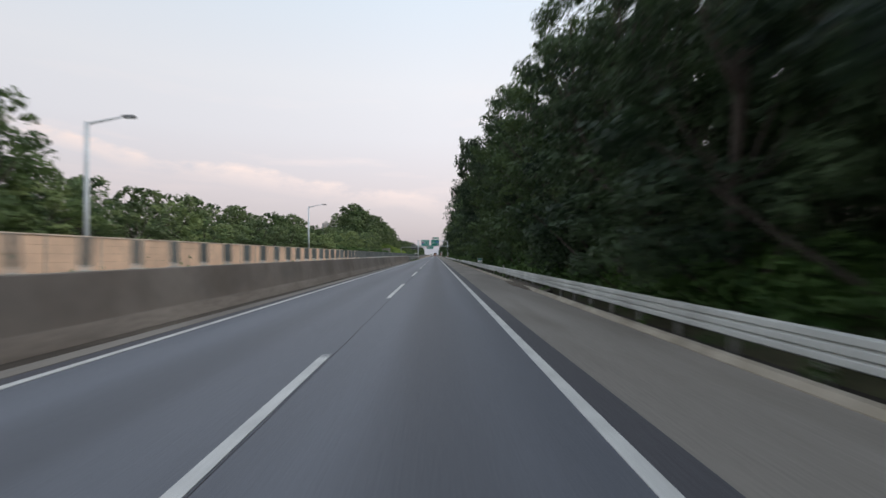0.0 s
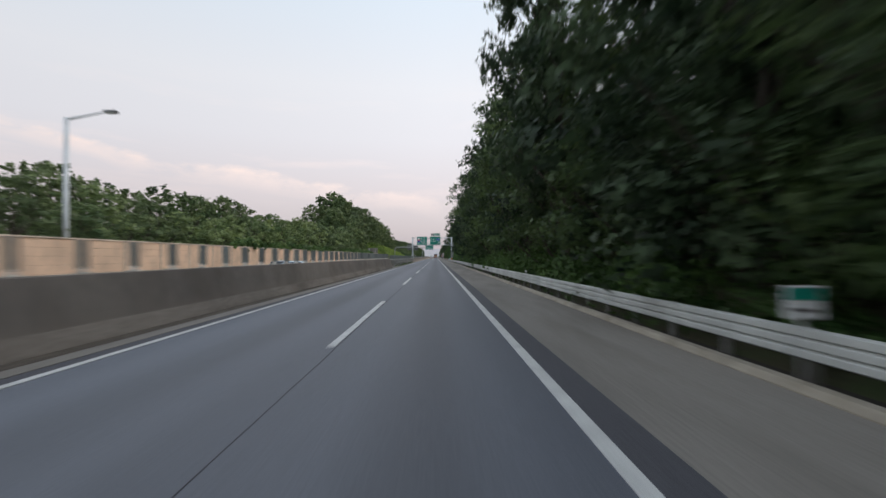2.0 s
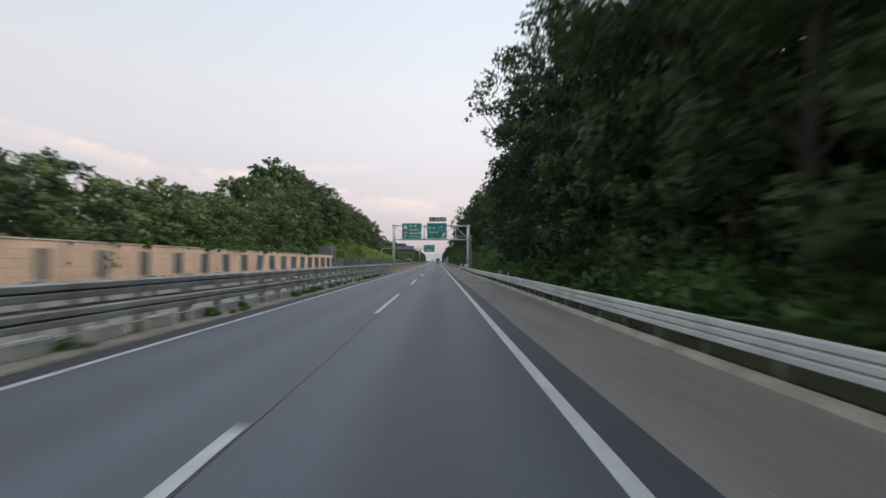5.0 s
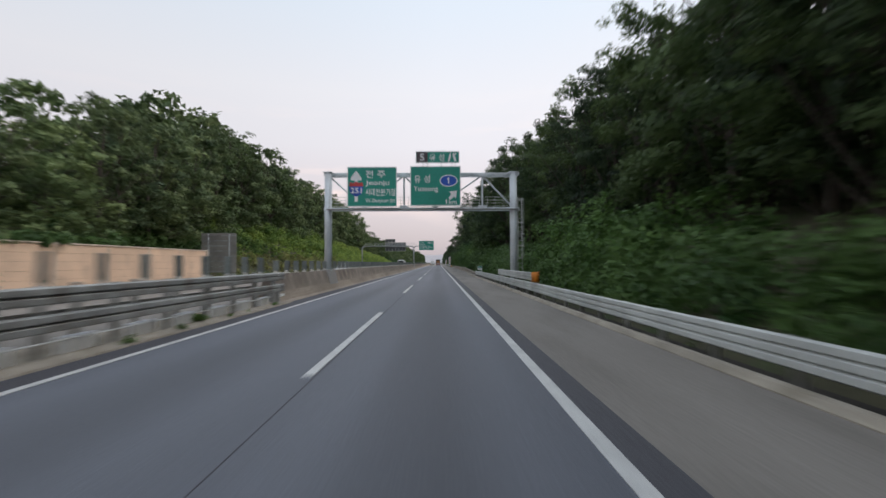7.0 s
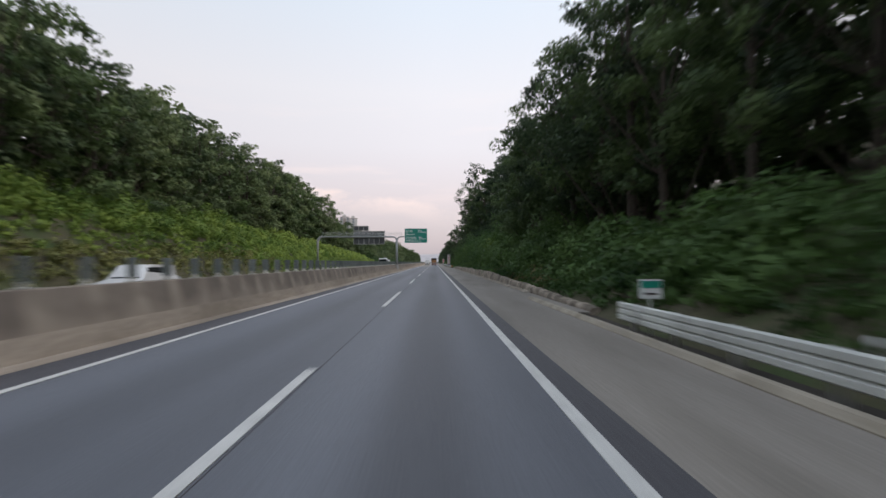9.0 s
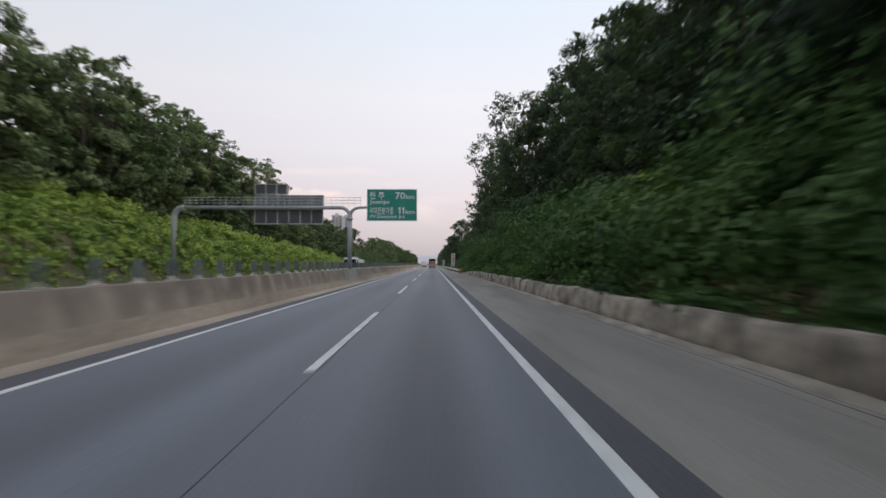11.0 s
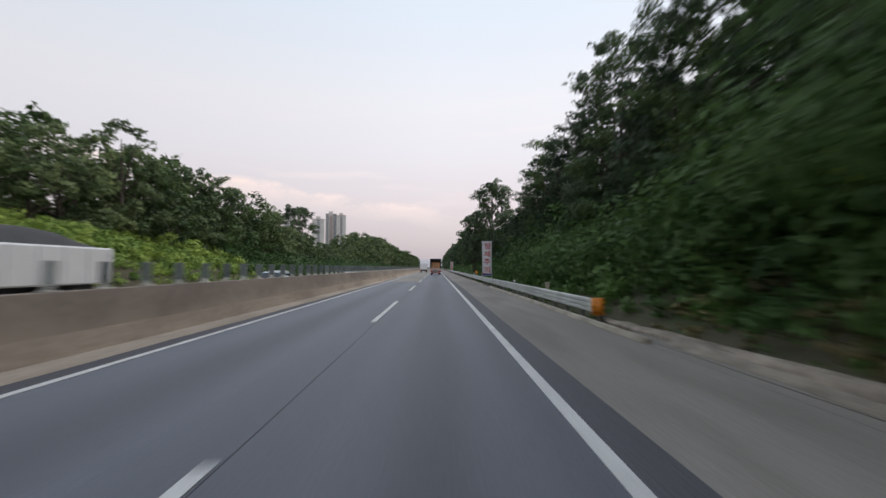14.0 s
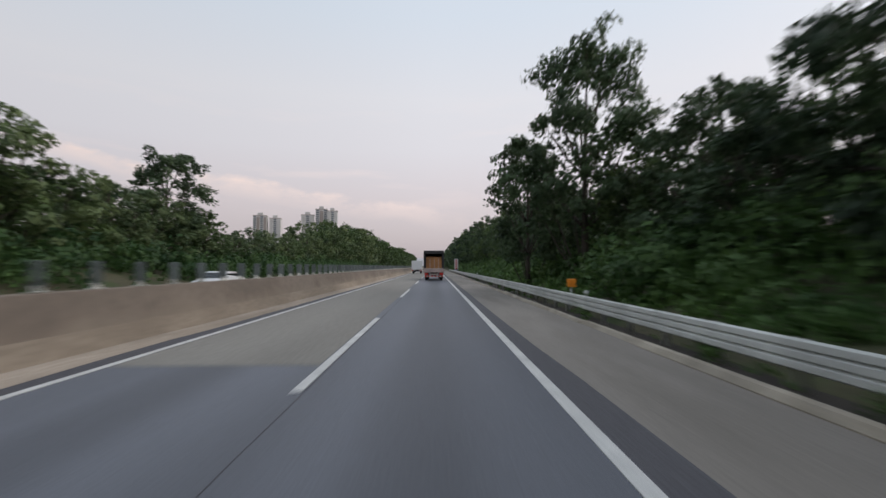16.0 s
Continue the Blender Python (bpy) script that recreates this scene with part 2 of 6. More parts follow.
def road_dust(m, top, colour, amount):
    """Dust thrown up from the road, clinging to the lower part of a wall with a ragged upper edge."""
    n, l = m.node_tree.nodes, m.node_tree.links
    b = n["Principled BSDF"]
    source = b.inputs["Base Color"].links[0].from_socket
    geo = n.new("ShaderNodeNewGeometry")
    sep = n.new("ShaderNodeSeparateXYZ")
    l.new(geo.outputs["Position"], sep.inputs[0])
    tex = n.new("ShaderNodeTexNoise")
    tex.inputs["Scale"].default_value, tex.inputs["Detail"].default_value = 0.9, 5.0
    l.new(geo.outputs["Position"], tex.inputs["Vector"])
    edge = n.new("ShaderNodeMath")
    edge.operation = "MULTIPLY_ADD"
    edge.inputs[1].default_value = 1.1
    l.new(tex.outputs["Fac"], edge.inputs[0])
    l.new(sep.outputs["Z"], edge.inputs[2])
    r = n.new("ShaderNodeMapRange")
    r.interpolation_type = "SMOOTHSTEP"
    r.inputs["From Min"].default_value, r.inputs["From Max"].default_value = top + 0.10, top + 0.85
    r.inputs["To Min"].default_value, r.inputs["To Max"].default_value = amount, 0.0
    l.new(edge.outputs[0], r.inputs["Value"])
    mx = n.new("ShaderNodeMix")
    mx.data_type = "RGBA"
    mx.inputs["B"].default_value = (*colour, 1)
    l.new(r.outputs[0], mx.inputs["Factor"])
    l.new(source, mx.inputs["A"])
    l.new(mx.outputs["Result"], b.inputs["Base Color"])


lane_wear(ASPHALT, ((0.0, 1.0), (-3.85, 0.7), (1.6, 0.5), (-2.0, 0.3)), 0.36, 1.15)
ASPHALT_DARK = material("dark_asphalt_seam", (0.072, 0.071, 0.081), 0.7, grain=(30.0, 0.18), stain=(0.4, 0.15), bump=0.4, bump_scale=80.0, stretch=(1.0, 0.1, 1.0))
SHOULDER = material("grey_shoulder_concrete", (0.246, 0.224, 0.199), 0.85, grain=(25.0, 0.14), stain=(0.35, 0.2), bump=0.3, bump_scale=70.0, stretch=(1.0, 0.15, 1.0), dirt=((0.15, 0.135, 0.115), 0.8, 0.55))
CONCRETE_ROAD = material("pale_concrete_paving", (0.225, 0.212, 0.188), 0.8, grain=(20.0, 0.12), stain=(0.3, 0.15), bump=0.3, stretch=(1.0, 0.1, 1.0))
PAINT = material("road_paint", (0.62, 0.62, 0.60), 0.6, grain=(30.0, 0.16), stain=(1.2, 0.12), bump=0.2, dirt=((0.35, 0.35, 0.35), 3.0, 0.5))
KERB = material("kerb_concrete", (0.36, 0.32, 0.26), 0.9, grain=(18.0, 0.2), stain=(0.8, 0.25), bump=0.4, dirt=((0.2, 0.17, 0.12), 1.5, 0.6))
BARRIER = material("stained_barrier_concrete", (0.225, 0.198, 0.174), 0.9, grain=(9.0, 0.12), stain=(0.5, 0.18), bump=0.35, spread=0.06, stretch=(1.0, 0.5, 0.2), dirt=((0.14, 0.115, 0.09), 0.9, 0.6))
BARRIER_WASHED = wash_streaks(material("washed_barrier_concrete", (0.25, 0.212, 0.178), 0.9, grain=(9.0, 0.12), stain=(0.5, 0.18), bump=0.35, spread=0.05, stretch=(1.0, 0.5, 0.3), dirt=((0.145, 0.12, 0.10), 0.9, 0.75)), 1.55, 193.0, (0.38, 0.325, 0.265))
BARRIER_BROWN = material("brown_barrier_concrete", (0.235, 0.192, 0.156), 0.9, grain=(9.0, 0.12), stain=(0.5, 0.2), bump=0.35, spread=0.03, stretch=(1.0, 0.4, 0.5), dirt=((0.16, 0.125, 0.10), 0.8, 0.7))
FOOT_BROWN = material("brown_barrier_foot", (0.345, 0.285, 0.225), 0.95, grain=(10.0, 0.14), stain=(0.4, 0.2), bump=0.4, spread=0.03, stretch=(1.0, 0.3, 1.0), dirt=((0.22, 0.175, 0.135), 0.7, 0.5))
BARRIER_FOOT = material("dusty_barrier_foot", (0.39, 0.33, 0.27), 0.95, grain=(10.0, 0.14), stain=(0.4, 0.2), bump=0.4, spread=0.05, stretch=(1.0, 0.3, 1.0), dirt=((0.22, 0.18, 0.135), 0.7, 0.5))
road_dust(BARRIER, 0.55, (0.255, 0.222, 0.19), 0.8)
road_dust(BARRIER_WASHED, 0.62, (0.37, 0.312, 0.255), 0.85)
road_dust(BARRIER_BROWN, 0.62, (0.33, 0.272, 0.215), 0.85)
SCRAPE = material("rubbed_pale_concrete", (0.66, 0.62, 0.56), 0.9, grain=(20.0, 0.2), stain=(4.0, 0.3), bump=0.3)
WALL_CONC = material("mossy_low_wall_concrete", (0.32, 0.272, 0.22), 0.95, grain=(6.0, 0.35), stain=(1.0, 0.4), bump=0.9, bump_scale=11.0, stretch=(1.0, 1.0, 0.7), dirt=((0.085, 0.07, 0.053), 1.3, 0.95))
BEIGE = material("beige_noise_panel", (0.80, 0.58, 0.42), 0.8, grain=(14.0, 0.06), stain=(0.5, 0.12), bump=0.12, spread=0.06, dirt=((0.50, 0.37, 0.27), 0.8, 0.35))
CAP = material("pale_wall_cap", (0.62, 0.52, 0.42), 0.8, spread=0.05)
RAIL = material("pale_zinc_rail", (0.58, 0.60, 0.575), 0.55, 0.1, grain=(10.0, 0.08), stain=(0.7, 0.15), bump=0.06, spread=0.05, dirt=((0.34, 0.35, 0.33), 0.9, 0.35))
STEEL = material("galvanised_steel", (0.60, 0.61, 0.60), 0.45, 0.55, grain=(12.0, 0.12), stain=(0.8, 0.15), bump=0.08, spread=0.06)
STEEL_DULL = material("weathered_steel", (0.42, 0.425, 0.41), 0.6, 0.5, grain=(10.0, 0.2), stain=(0.9, 0.25), bump=0.15, spread=0.1, dirt=((0.20, 0.16, 0.11), 1.6, 0.6))
SIGN_BACK = material("dull_sheet_back", (0.34, 0.315, 0.29), 0.6, 0.2, grain=(10.0, 0.1), stain=(0.9, 0.15))
PEDESTAL = material("smooth_grey_concrete", (0.36, 0.355, 0.34), 0.85, grain=(8.0, 0.1), stain=(0.6, 0.2), bump=0.2, dirt=((0.2, 0.17, 0.14), 0.6, 0.4))
POLE = material("grey_painted_steel", (0.66, 0.71, 0.74), 0.45, 0.1, grain=(10.0, 0.08), stain=(0.8, 0.12), bump=0.05)
PANEL_BACK = material("grey_panel_back", (0.21, 0.218, 0.225), 0.6, 0.3, grain=(10.0, 0.1), stain=(0.9, 0.15))
PANEL_DARK = material("dark_panel_cell", (0.085, 0.09, 0.095), 0.6, 0.1, grain=(10.0, 0.1), stain=(0.9, 0.2))
PIPE = material("dull_grey_pipe", (0.40, 0.415, 0.425), 0.5, 0.15, grain=(10.0, 0.1), stain=(0.8, 0.15), bump=0.05)
GLARE = material("dull_glare_panel", (0.16, 0.18, 0.172), 0.6, grain=(15.0, 0.2), stain=(1.0, 0.2), spread=0.2)
GLARE_FOOT = material("panel_foot", (0.62, 0.60, 0.55), 0.6, 0.3)
SIGN_GREEN = material("green_sign_sheet", (0.012, 0.29, 0.215), 0.45, grain=(6.0, 0.08), stain=(0.5, 0.1), bump=0.03)
SIGN_WHITE = material("white_sign_sheet", (0.84, 0.86, 0.86), 0.5, grain=(8.0, 0.04), stain=(0.7, 0.06), bump=0.0)
SIGN_BLUE = material("blue_sign_sheet", (0.02, 0.10, 0.50), 0.45, bump=0.0, grain=(8.0, 0.05))
SIGN_RED = material("red_sign_sheet", (0.62, 0.06, 0.06), 0.5, bump=0.0, grain=(8.0, 0.06))
SIGN_BROWN = material("dark_sign_sheet", (0.07, 0.055, 0.06), 0.5, bump=0.0)
CLOTH = leaf_material("white_banner_cloth", (0.78, 0.79, 0.80), (0.84, 0.84, 0.84), 0.35)
ORANGE = material("orange_sheet", (0.80, 0.26, 0.02), 0.5, grain=(8.0, 0.08), bump=0.0)
BLACK = material("black_rubber", (0.02, 0.02, 0.02), 0.8, bump=0.1)
TRUCK_DARK = material("dark_cargo_frame", (0.035, 0.033, 0.035), 0.7, bump=0.05)
TRUCK_LOAD = material("brown_cargo_cover", (0.42, 0.20, 0.08), 0.7, grain=(6.0, 0.12), stain=(1.0, 0.2), bump=0.1)
TRUCK_GATE = material("pale_tailgate", (0.45, 0.36, 0.33), 0.6, grain=(8.0, 0.12), stain=(1.0, 0.2))
TAIL_RED = material("red_tail_light", (0.55, 0.03, 0.02), 0.3, bump=0.0)
CAR_WHITE = material("white_car_paint", (0.72, 0.73, 0.74), 0.25, bump=0.0, grain=(3.0, 0.02), stain=(0.5, 0.03))
CAR_BLUE = material("pale_blue_car_paint", (0.45, 0.56, 0.62), 0.25, bump=0.0, grain=(3.0, 0.02), stain=(0.5, 0.03))
CAR_SILVER = material("silver_car_paint", (0.36, 0.38, 0.40), 0.3, 0.3, bump=0.0, grain=(3.0, 0.02), stain=(0.5, 0.03))
CAR_GLASS = material("dark_car_glass", (0.02, 0.025, 0.03), 0.08, bump=0.0)
GROUND = material("leaf_litter_soil", (0.07, 0.065, 0.035), 0.95, grain=(6.0, 0.3), stain=(0.3, 0.3), bump=0.8, bump_scale=12.0, dirt=((0.045, 0.075, 0.02), 0.5, 0.9))
BARK = material("dark_bark", (0.068, 0.056, 0.045), 0.9, grain=(12.0, 0.3), stain=(1.0, 0.2), bump=0.6, bump_scale=20.0)
FACADE = material("pale_tower_render", (0.62, 0.60, 0.58), 0.8, grain=(0.4, 0.05), stain=(0.05, 0.06), bump=0.0)
FACADE_TAN = material("tan_tower_render", (0.42, 0.36, 0.33), 0.8, grain=(0.4, 0.05), stain=(0.05, 0.06), bump=0.0)
TOWER_GLASS = material("grey_window_glass", (0.20, 0.23, 0.26), 0.2, bump=0.0)
# distance haze is mixed into the pale grey of the far hills
FAR_HILL = material("haze_tinted_far_hill", (0.44, 0.43, 0.45), 1.0, grain=(0.02, 0.1), stain=(0.004, 0.1), bump=0.0)
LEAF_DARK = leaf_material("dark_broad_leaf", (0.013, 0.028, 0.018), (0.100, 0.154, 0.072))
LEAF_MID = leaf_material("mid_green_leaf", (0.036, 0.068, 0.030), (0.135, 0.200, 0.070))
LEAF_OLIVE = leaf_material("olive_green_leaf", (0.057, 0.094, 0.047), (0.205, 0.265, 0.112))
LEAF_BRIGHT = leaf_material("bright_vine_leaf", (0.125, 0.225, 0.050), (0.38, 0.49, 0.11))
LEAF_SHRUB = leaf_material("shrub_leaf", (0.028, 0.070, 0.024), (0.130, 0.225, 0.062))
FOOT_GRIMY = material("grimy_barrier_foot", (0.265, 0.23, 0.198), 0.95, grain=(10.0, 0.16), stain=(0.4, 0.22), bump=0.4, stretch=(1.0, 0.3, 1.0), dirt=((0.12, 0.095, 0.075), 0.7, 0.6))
SAND = material("grey_sandy_dirt", (0.315, 0.275, 0.226), 0.95, grain=(14.0, 0.25), stain=(1.2, 0.3), bump=0.5, dirt=((0.15, 0.125, 0.10), 1.8, 0.7))
# dark soil, its colour blackened further for the shade under the guardrail
SOIL_SHADED = material("shade_blackened_soil", (0.040, 0.034, 0.028), 0.95, grain=(12.0, 0.3), stain=(0.8, 0.4), bump=0.6)
SOIL_DARK = material("dirt_band", (0.085, 0.07, 0.055), 0.95, grain=(12.0, 0.3), stain=(0.8, 0.4), bump=0.5, stretch=(1.0, 0.2, 1.0))
LEAF_LUSH = leaf_material("lush_shrub_leaf", (0.030, 0.078, 0.024), (0.170, 0.300, 0.074))
# leaf of the left trees and bushes, paled to put distance haze into its colour
LEAF_HAZED = leaf_material("haze_paled_young_leaf", (0.095, 0.155, 0.066), (0.30, 0.375, 0.150))
LEAF_VINE = leaf_material("green_vine_leaf", (0.085, 0.165, 0.035), (0.30, 0.40, 0.085))
GRASS_STRAW = leaf_material("straw_grass_blade", (0.12, 0.14, 0.045), (0.34, 0.34, 0.12), 0.15)
GRASS_DRY = leaf_material("dry_grass_blade", (0.12, 0.10, 0.045), (0.31, 0.26, 0.115), 0.15)


# ---- builders ----
def part(name, bm, mat, parent=None, label=""):
    """One bmesh as one mesh object under a thing or a part."""
    me = bpy.data.meshes.new(name)
    bm.to_mesh(me)
    bm.free()
    return piece(name, me, mat, parent, label)


def piece(name, me, mat, parent=None, label="", at=None):
    if mat is not None and not me.materials:
        me.materials.append(mat)
    ob = new(name, me)
    ob.parent = parent
    if at is not None:
        ob.matrix_basis = at
    if label:
        ob["label"] = label
    return ob


def base(name, m, label, category, group="", kind=""):
    ob = new(name)
    ob.matrix_basis = m
    ob.empty_display_size = 0.3
    return tagged(ob, label, category, group, kind)


def mesh_of(name, bm):
    me = bpy.data.meshes.new(name)
    bm.to_mesh(me)
    bm.free()
    return me


def add_box(bm, lo, hi, bevel=0.0):
    c = [(a + b) / 2 for a, b in zip(lo, hi)]
    s = [abs(b - a) for a, b in zip(lo, hi)]
    r = bmesh.ops.create_cube(bm, size=1.0, matrix=Matrix.LocRotScale(c, None, s))
    if bevel:
        edges = {e for v in r["verts"] for e in v.link_edges}
        bmesh.ops.bevel(bm, geom=list(edges), offset=bevel, segments=1, affect="EDGES")
    return bm


def box(lo, hi, bevel=0.0):
    return add_box(bmesh.new(), lo, hi, bevel)


def add_tube(bm, points, radius, sides=10, radius_end=None):
    """A round bar through the points."""
    pts = [Vector(p) for p in points]
    end = radius if radius_end is None else radius_end
    rings = []
    for i, p in enumerate(pts):
        d = (pts[min(i + 1, len(pts) - 1)] - pts[max(i - 1, 0)]).normalized()
        q = d.to_track_quat("Z", "Y")
        r = radius + (end - radius) * i / (len(pts) - 1)
        rings.append([bm.verts.new(p + q @ Vector((r * math.cos(a), r * math.sin(a), 0))) for a in (2 * math.pi * k / sides for k in range(sides))])
    for a, b in zip(rings, rings[1:]):
        for k in range(sides):
            bm.faces.new((a[k], a[(k + 1) % sides], b[(k + 1) % sides], b[k]))
    bm.faces.new(rings[0][::-1])
    bm.faces.new(rings[-1])
    for f in bm.faces:
        f.smooth = len(f.verts) == 4 and sides > 6
    return bm


def tube(points, radius, sides=10, radius_end=None):
    return add_tube(bmesh.new(), points, radius, sides, radius_end)


def extrude(profile, y0, y1, step=20.0, closed=True, bm=None):
    """A closed profile of (x, z) drawn along the road."""
    bm = bm or bmesh.new()
    n = max(1, round((y1 - y0) / step))
    rings = [[bm.verts.new((x, y0 + (y1 - y0) * i / n, z)) for x, z in profile] for i in range(n + 1)]
    k = len(profile)
    for a, b in zip(rings, rings[1:]):
        for j in range(k if closed else k - 1):
            bm.faces.new((a[j], b[j], b[(j + 1) % k], a[(j + 1) % k]))
    if closed:
        bm.faces.new(rings[0][::-1])
        bm.faces.new(rings[-1])
    bmesh.ops.recalc_face_normals(bm, faces=bm.faces)
    return bm


def slab(x0, x1, y0, y1, z, step=30.0, thick=0.06):
    return extrude([(x0, z - thick), (x1, z - thick), (x1, z), (x0, z)], y0, y1, step)


def ragged_strip(y0, y1, step, section):
    """A thin drift laid along the road, its section given for each y."""
    bm = bmesh.new()
    prev = None
    for i in range(int((y1 - y0) / step) + 1):
        y = y0 + step * i
        sec = section(y)
        sec = sec + [(sec[-1][0], -0.02), (sec[0][0], -0.02)]
        cur = [bm.verts.new((x, y, z)) for x, z in sec]
        if prev:
            for j in range(len(cur)):
                bm.faces.new((prev[j], cur[j], cur[(j + 1) % len(cur)], prev[(j + 1) % len(cur)])).smooth = j < len(cur) - 3
        prev = cur
    bmesh.ops.recalc_face_normals(bm, faces=bm.faces)
    return bm


RAW = {}


def raw_text(body, depth=0.006):
    """The outline of some words as a flat mesh; each one is drawn once."""
    if body in RAW:
        return RAW[body]
    cu = bpy.data.curves.new("text", "FONT")
    cu.body, cu.size, cu.extrude, cu.align_x, cu.resolution_u, cu.offset = body, 1.0, depth, "LEFT", 3, 0.012
    ob = new("text", cu)
    me = bpy.data.meshes.new_from_object(ob.evaluated_get(bpy.context.evaluated_depsgraph_get()))
    bpy.data.objects.remove(ob)
    RAW[body] = me
    return me


def bounds(me):
    xs, ys = [v.co.x for v in me.vertices], [v.co.y for v in me.vertices]
    return min(xs), max(xs), min(ys), max(ys)


for words in ("전 주", "Jeonju", "서대전분기점", "W.Daejeon Jct", "251", "유 성", "Yuseong", "5", "70", "km", "정", "체", "주", "의"):
    raw_text(words)
    for i, ch in enumerate(words):
        raw_text(words[:i] + "H")
        if ch != " ":
            raw_text(ch)

FACE = Matrix.Rotation(radians(90), 4, "X")  # lying x-y drawings stand up and face the driver


def lettering(name, body, x, z, size, width, mat, parent, y=-0.045, label=""):
    """Words, letter by letter, their lower left corner at x, z on the face of a sign."""
    whole = raw_text(body)
    a, b, c, d = bounds(whole)
    k, h = width / (b - a), size / (d - c)
    stop = bounds(raw_text("H"))[1]
    for i, ch in enumerate(body):
        if ch == " ":
            continue
        me = raw_text(ch).copy()
        shift = bounds(raw_text(body[:i] + "H"))[1] - stop
        me.transform(FACE @ Matrix.Diagonal((k, h, 1, 1)) @ Matrix.Translation((shift - a, -c, 0)))
        piece(name, me, mat, parent, label, Matrix.Translation((x, y, z)))


def flat_shape(points, y=-0.045, depth=0.006):
    """A flat outline of (x, z), turned to the driver."""
    bm = bmesh.new()
    f = bm.faces.new([bm.verts.new((x, y, z)) for x, z in points])
    r = bmesh.ops.extrude_face_region(bm, geom=[f])
    bmesh.ops.translate(bm, verts=[v for v in r["geom"] if isinstance(v, bmesh.types.BMVert)], vec=(0, -depth, 0))
    bmesh.ops.recalc_face_normals(bm, faces=bm.faces)
    return bm


def digit_one(x, z, tall):
    """The outline of a figure one with a flag."""
    k = tall / 0.61
    return [(x + u * k, z + v * k) for u, v in ((0.10, 0.0), (0.22, 0.0), (0.22, 0.61), (0.13, 0.61), (0.0, 0.49), (0.0, 0.38), (0.10, 0.44))]


def oval(cx, cz, rx, rz, n=28):
    return [(cx + rx * math.cos(2 * math.pi * i / n), cz + rz * math.sin(2 * math.pi * i / n)) for i in range(n)]


# ---- the lie of the land ----
Y0, Y1 = -30.0, 900.0  # the road that is built


def blend(table, v):
    for (a, b), (c, d) in zip(table, table[1:]):
        if v <= c:
            u = max(0.0, (v - a) / (c - a))
            u = u * u * (3 - 2 * u)
            return b + (d - b) * u
    return table[-1][1]


RIGHT_RISE = [(-40, 0.22), (170, 0.25), (200, 0.42), (345, 0.50), (375, 0.30), (430, 0.25), (900, 0.2)]
RIGHT_HILL = [(-40, 0.36), (165, 0.36), (200, 0.28), (300, 0.22), (330, 0.08), (400, 0.0), (900, 0.0)]
LEFT_TOP = [(-40, 0.5), (120, 0.7), (175, 2.0), (215, 5.2), (250, 6.7), (285, 7.2), (330, 6.6), (370, 4.6), (400, 3.2), (450, 1.6), (900, 0.9)]


LEFT_TOE = [(-40, -20.6), (196, -20.6), (212, -24.0), (228, -24.0), (245, -21.6), (285, -23.2), (335, -23.2), (362, -20.9), (900, -20.6)]


def ground_z(x, y):
    bump = 0.5 * noise.noise(Vector((x * 0.11, y * 0.11, 0.3)))
    if x > 5.6:
        d = x - 5.6
        rise = blend(RIGHT_RISE, y) * min(d, 14) + 0.1 * max(0, d - 14) * (1 if d < 60 else 60 / d) + blend(RIGHT_HILL, y) * max(0, min(d, 36) - 14)
        return -0.12 + rise + bump * min(1, d / 5)
    if x < blend(LEFT_TOE, y):
        d = blend(LEFT_TOE, y) - x
        top = blend(LEFT_TOP, y)
        u = min(1.0, d / 9.0)
        return -0.12 + top * u * (2 - u) + 0.08 * max(0, min(d, 60) - 9) + bump * min(1, d / 5)
    return -0.12


xs = [-3000, -1500, -700, -300, -150, -90, -66, -52, -43, -37, -33, -30, -28, -26, -24, -22.8, -21.6, -20.6, -10, 0, 5.6, 6.4, 7.4, 8.6, 10, 12, 14, 16.5, 19.6, 24, 30, 40, 60, 90, 160, 320, 700, 1500, 3000]
ys = [-3000, -1000, -300, -100] + [Y0 - 20 + 5 * i for i in range(130)] + [640, 700, 800, 1000, 1400, 2000, 3000, 4500]
bm = bmesh.new()
grid = [[bm.verts.new((x, y, ground_z(x, y))) for x in xs] for y in ys]
for r0, r1 in zip(grid, grid[1:]):
    for i in range(len(xs) - 1):
        bm.faces.new((r0[i], r0[i + 1], r1[i + 1], r1[i])).smooth = True
tagged(part("ground", bm, GROUND), "earth verge and wooded banks beside the expressway", "ground", kind="structure")

VERGE = [(-30, 0.15), (5, 0.15), (47, 0.2), (80, 0.2), (150, 0.05), (185, -0.18), (232, -0.25), (355, 0.1), (364, 0.1), (397, 0.0), (900, 0.0)]


KERB_LINE = [(-30, -0.15), (5, -0.15), (47, -0.10), (80, -0.10), (150, -0.09), (190, -0.22), (232, -0.26), (355, 0.03), (368, 0.0), (384, -0.15), (398, -0.38), (440, -0.40), (900, -0.40)]


def along(y, y_next, table):
    """The pose of a straight length laid from y to y_next on a line that swings a little."""
    a, b = blend(table, y), blend(table, y_next)
    return pose(a, y, 0, 0, 0, -math.degrees(math.atan2(b - a, y_next - y)))


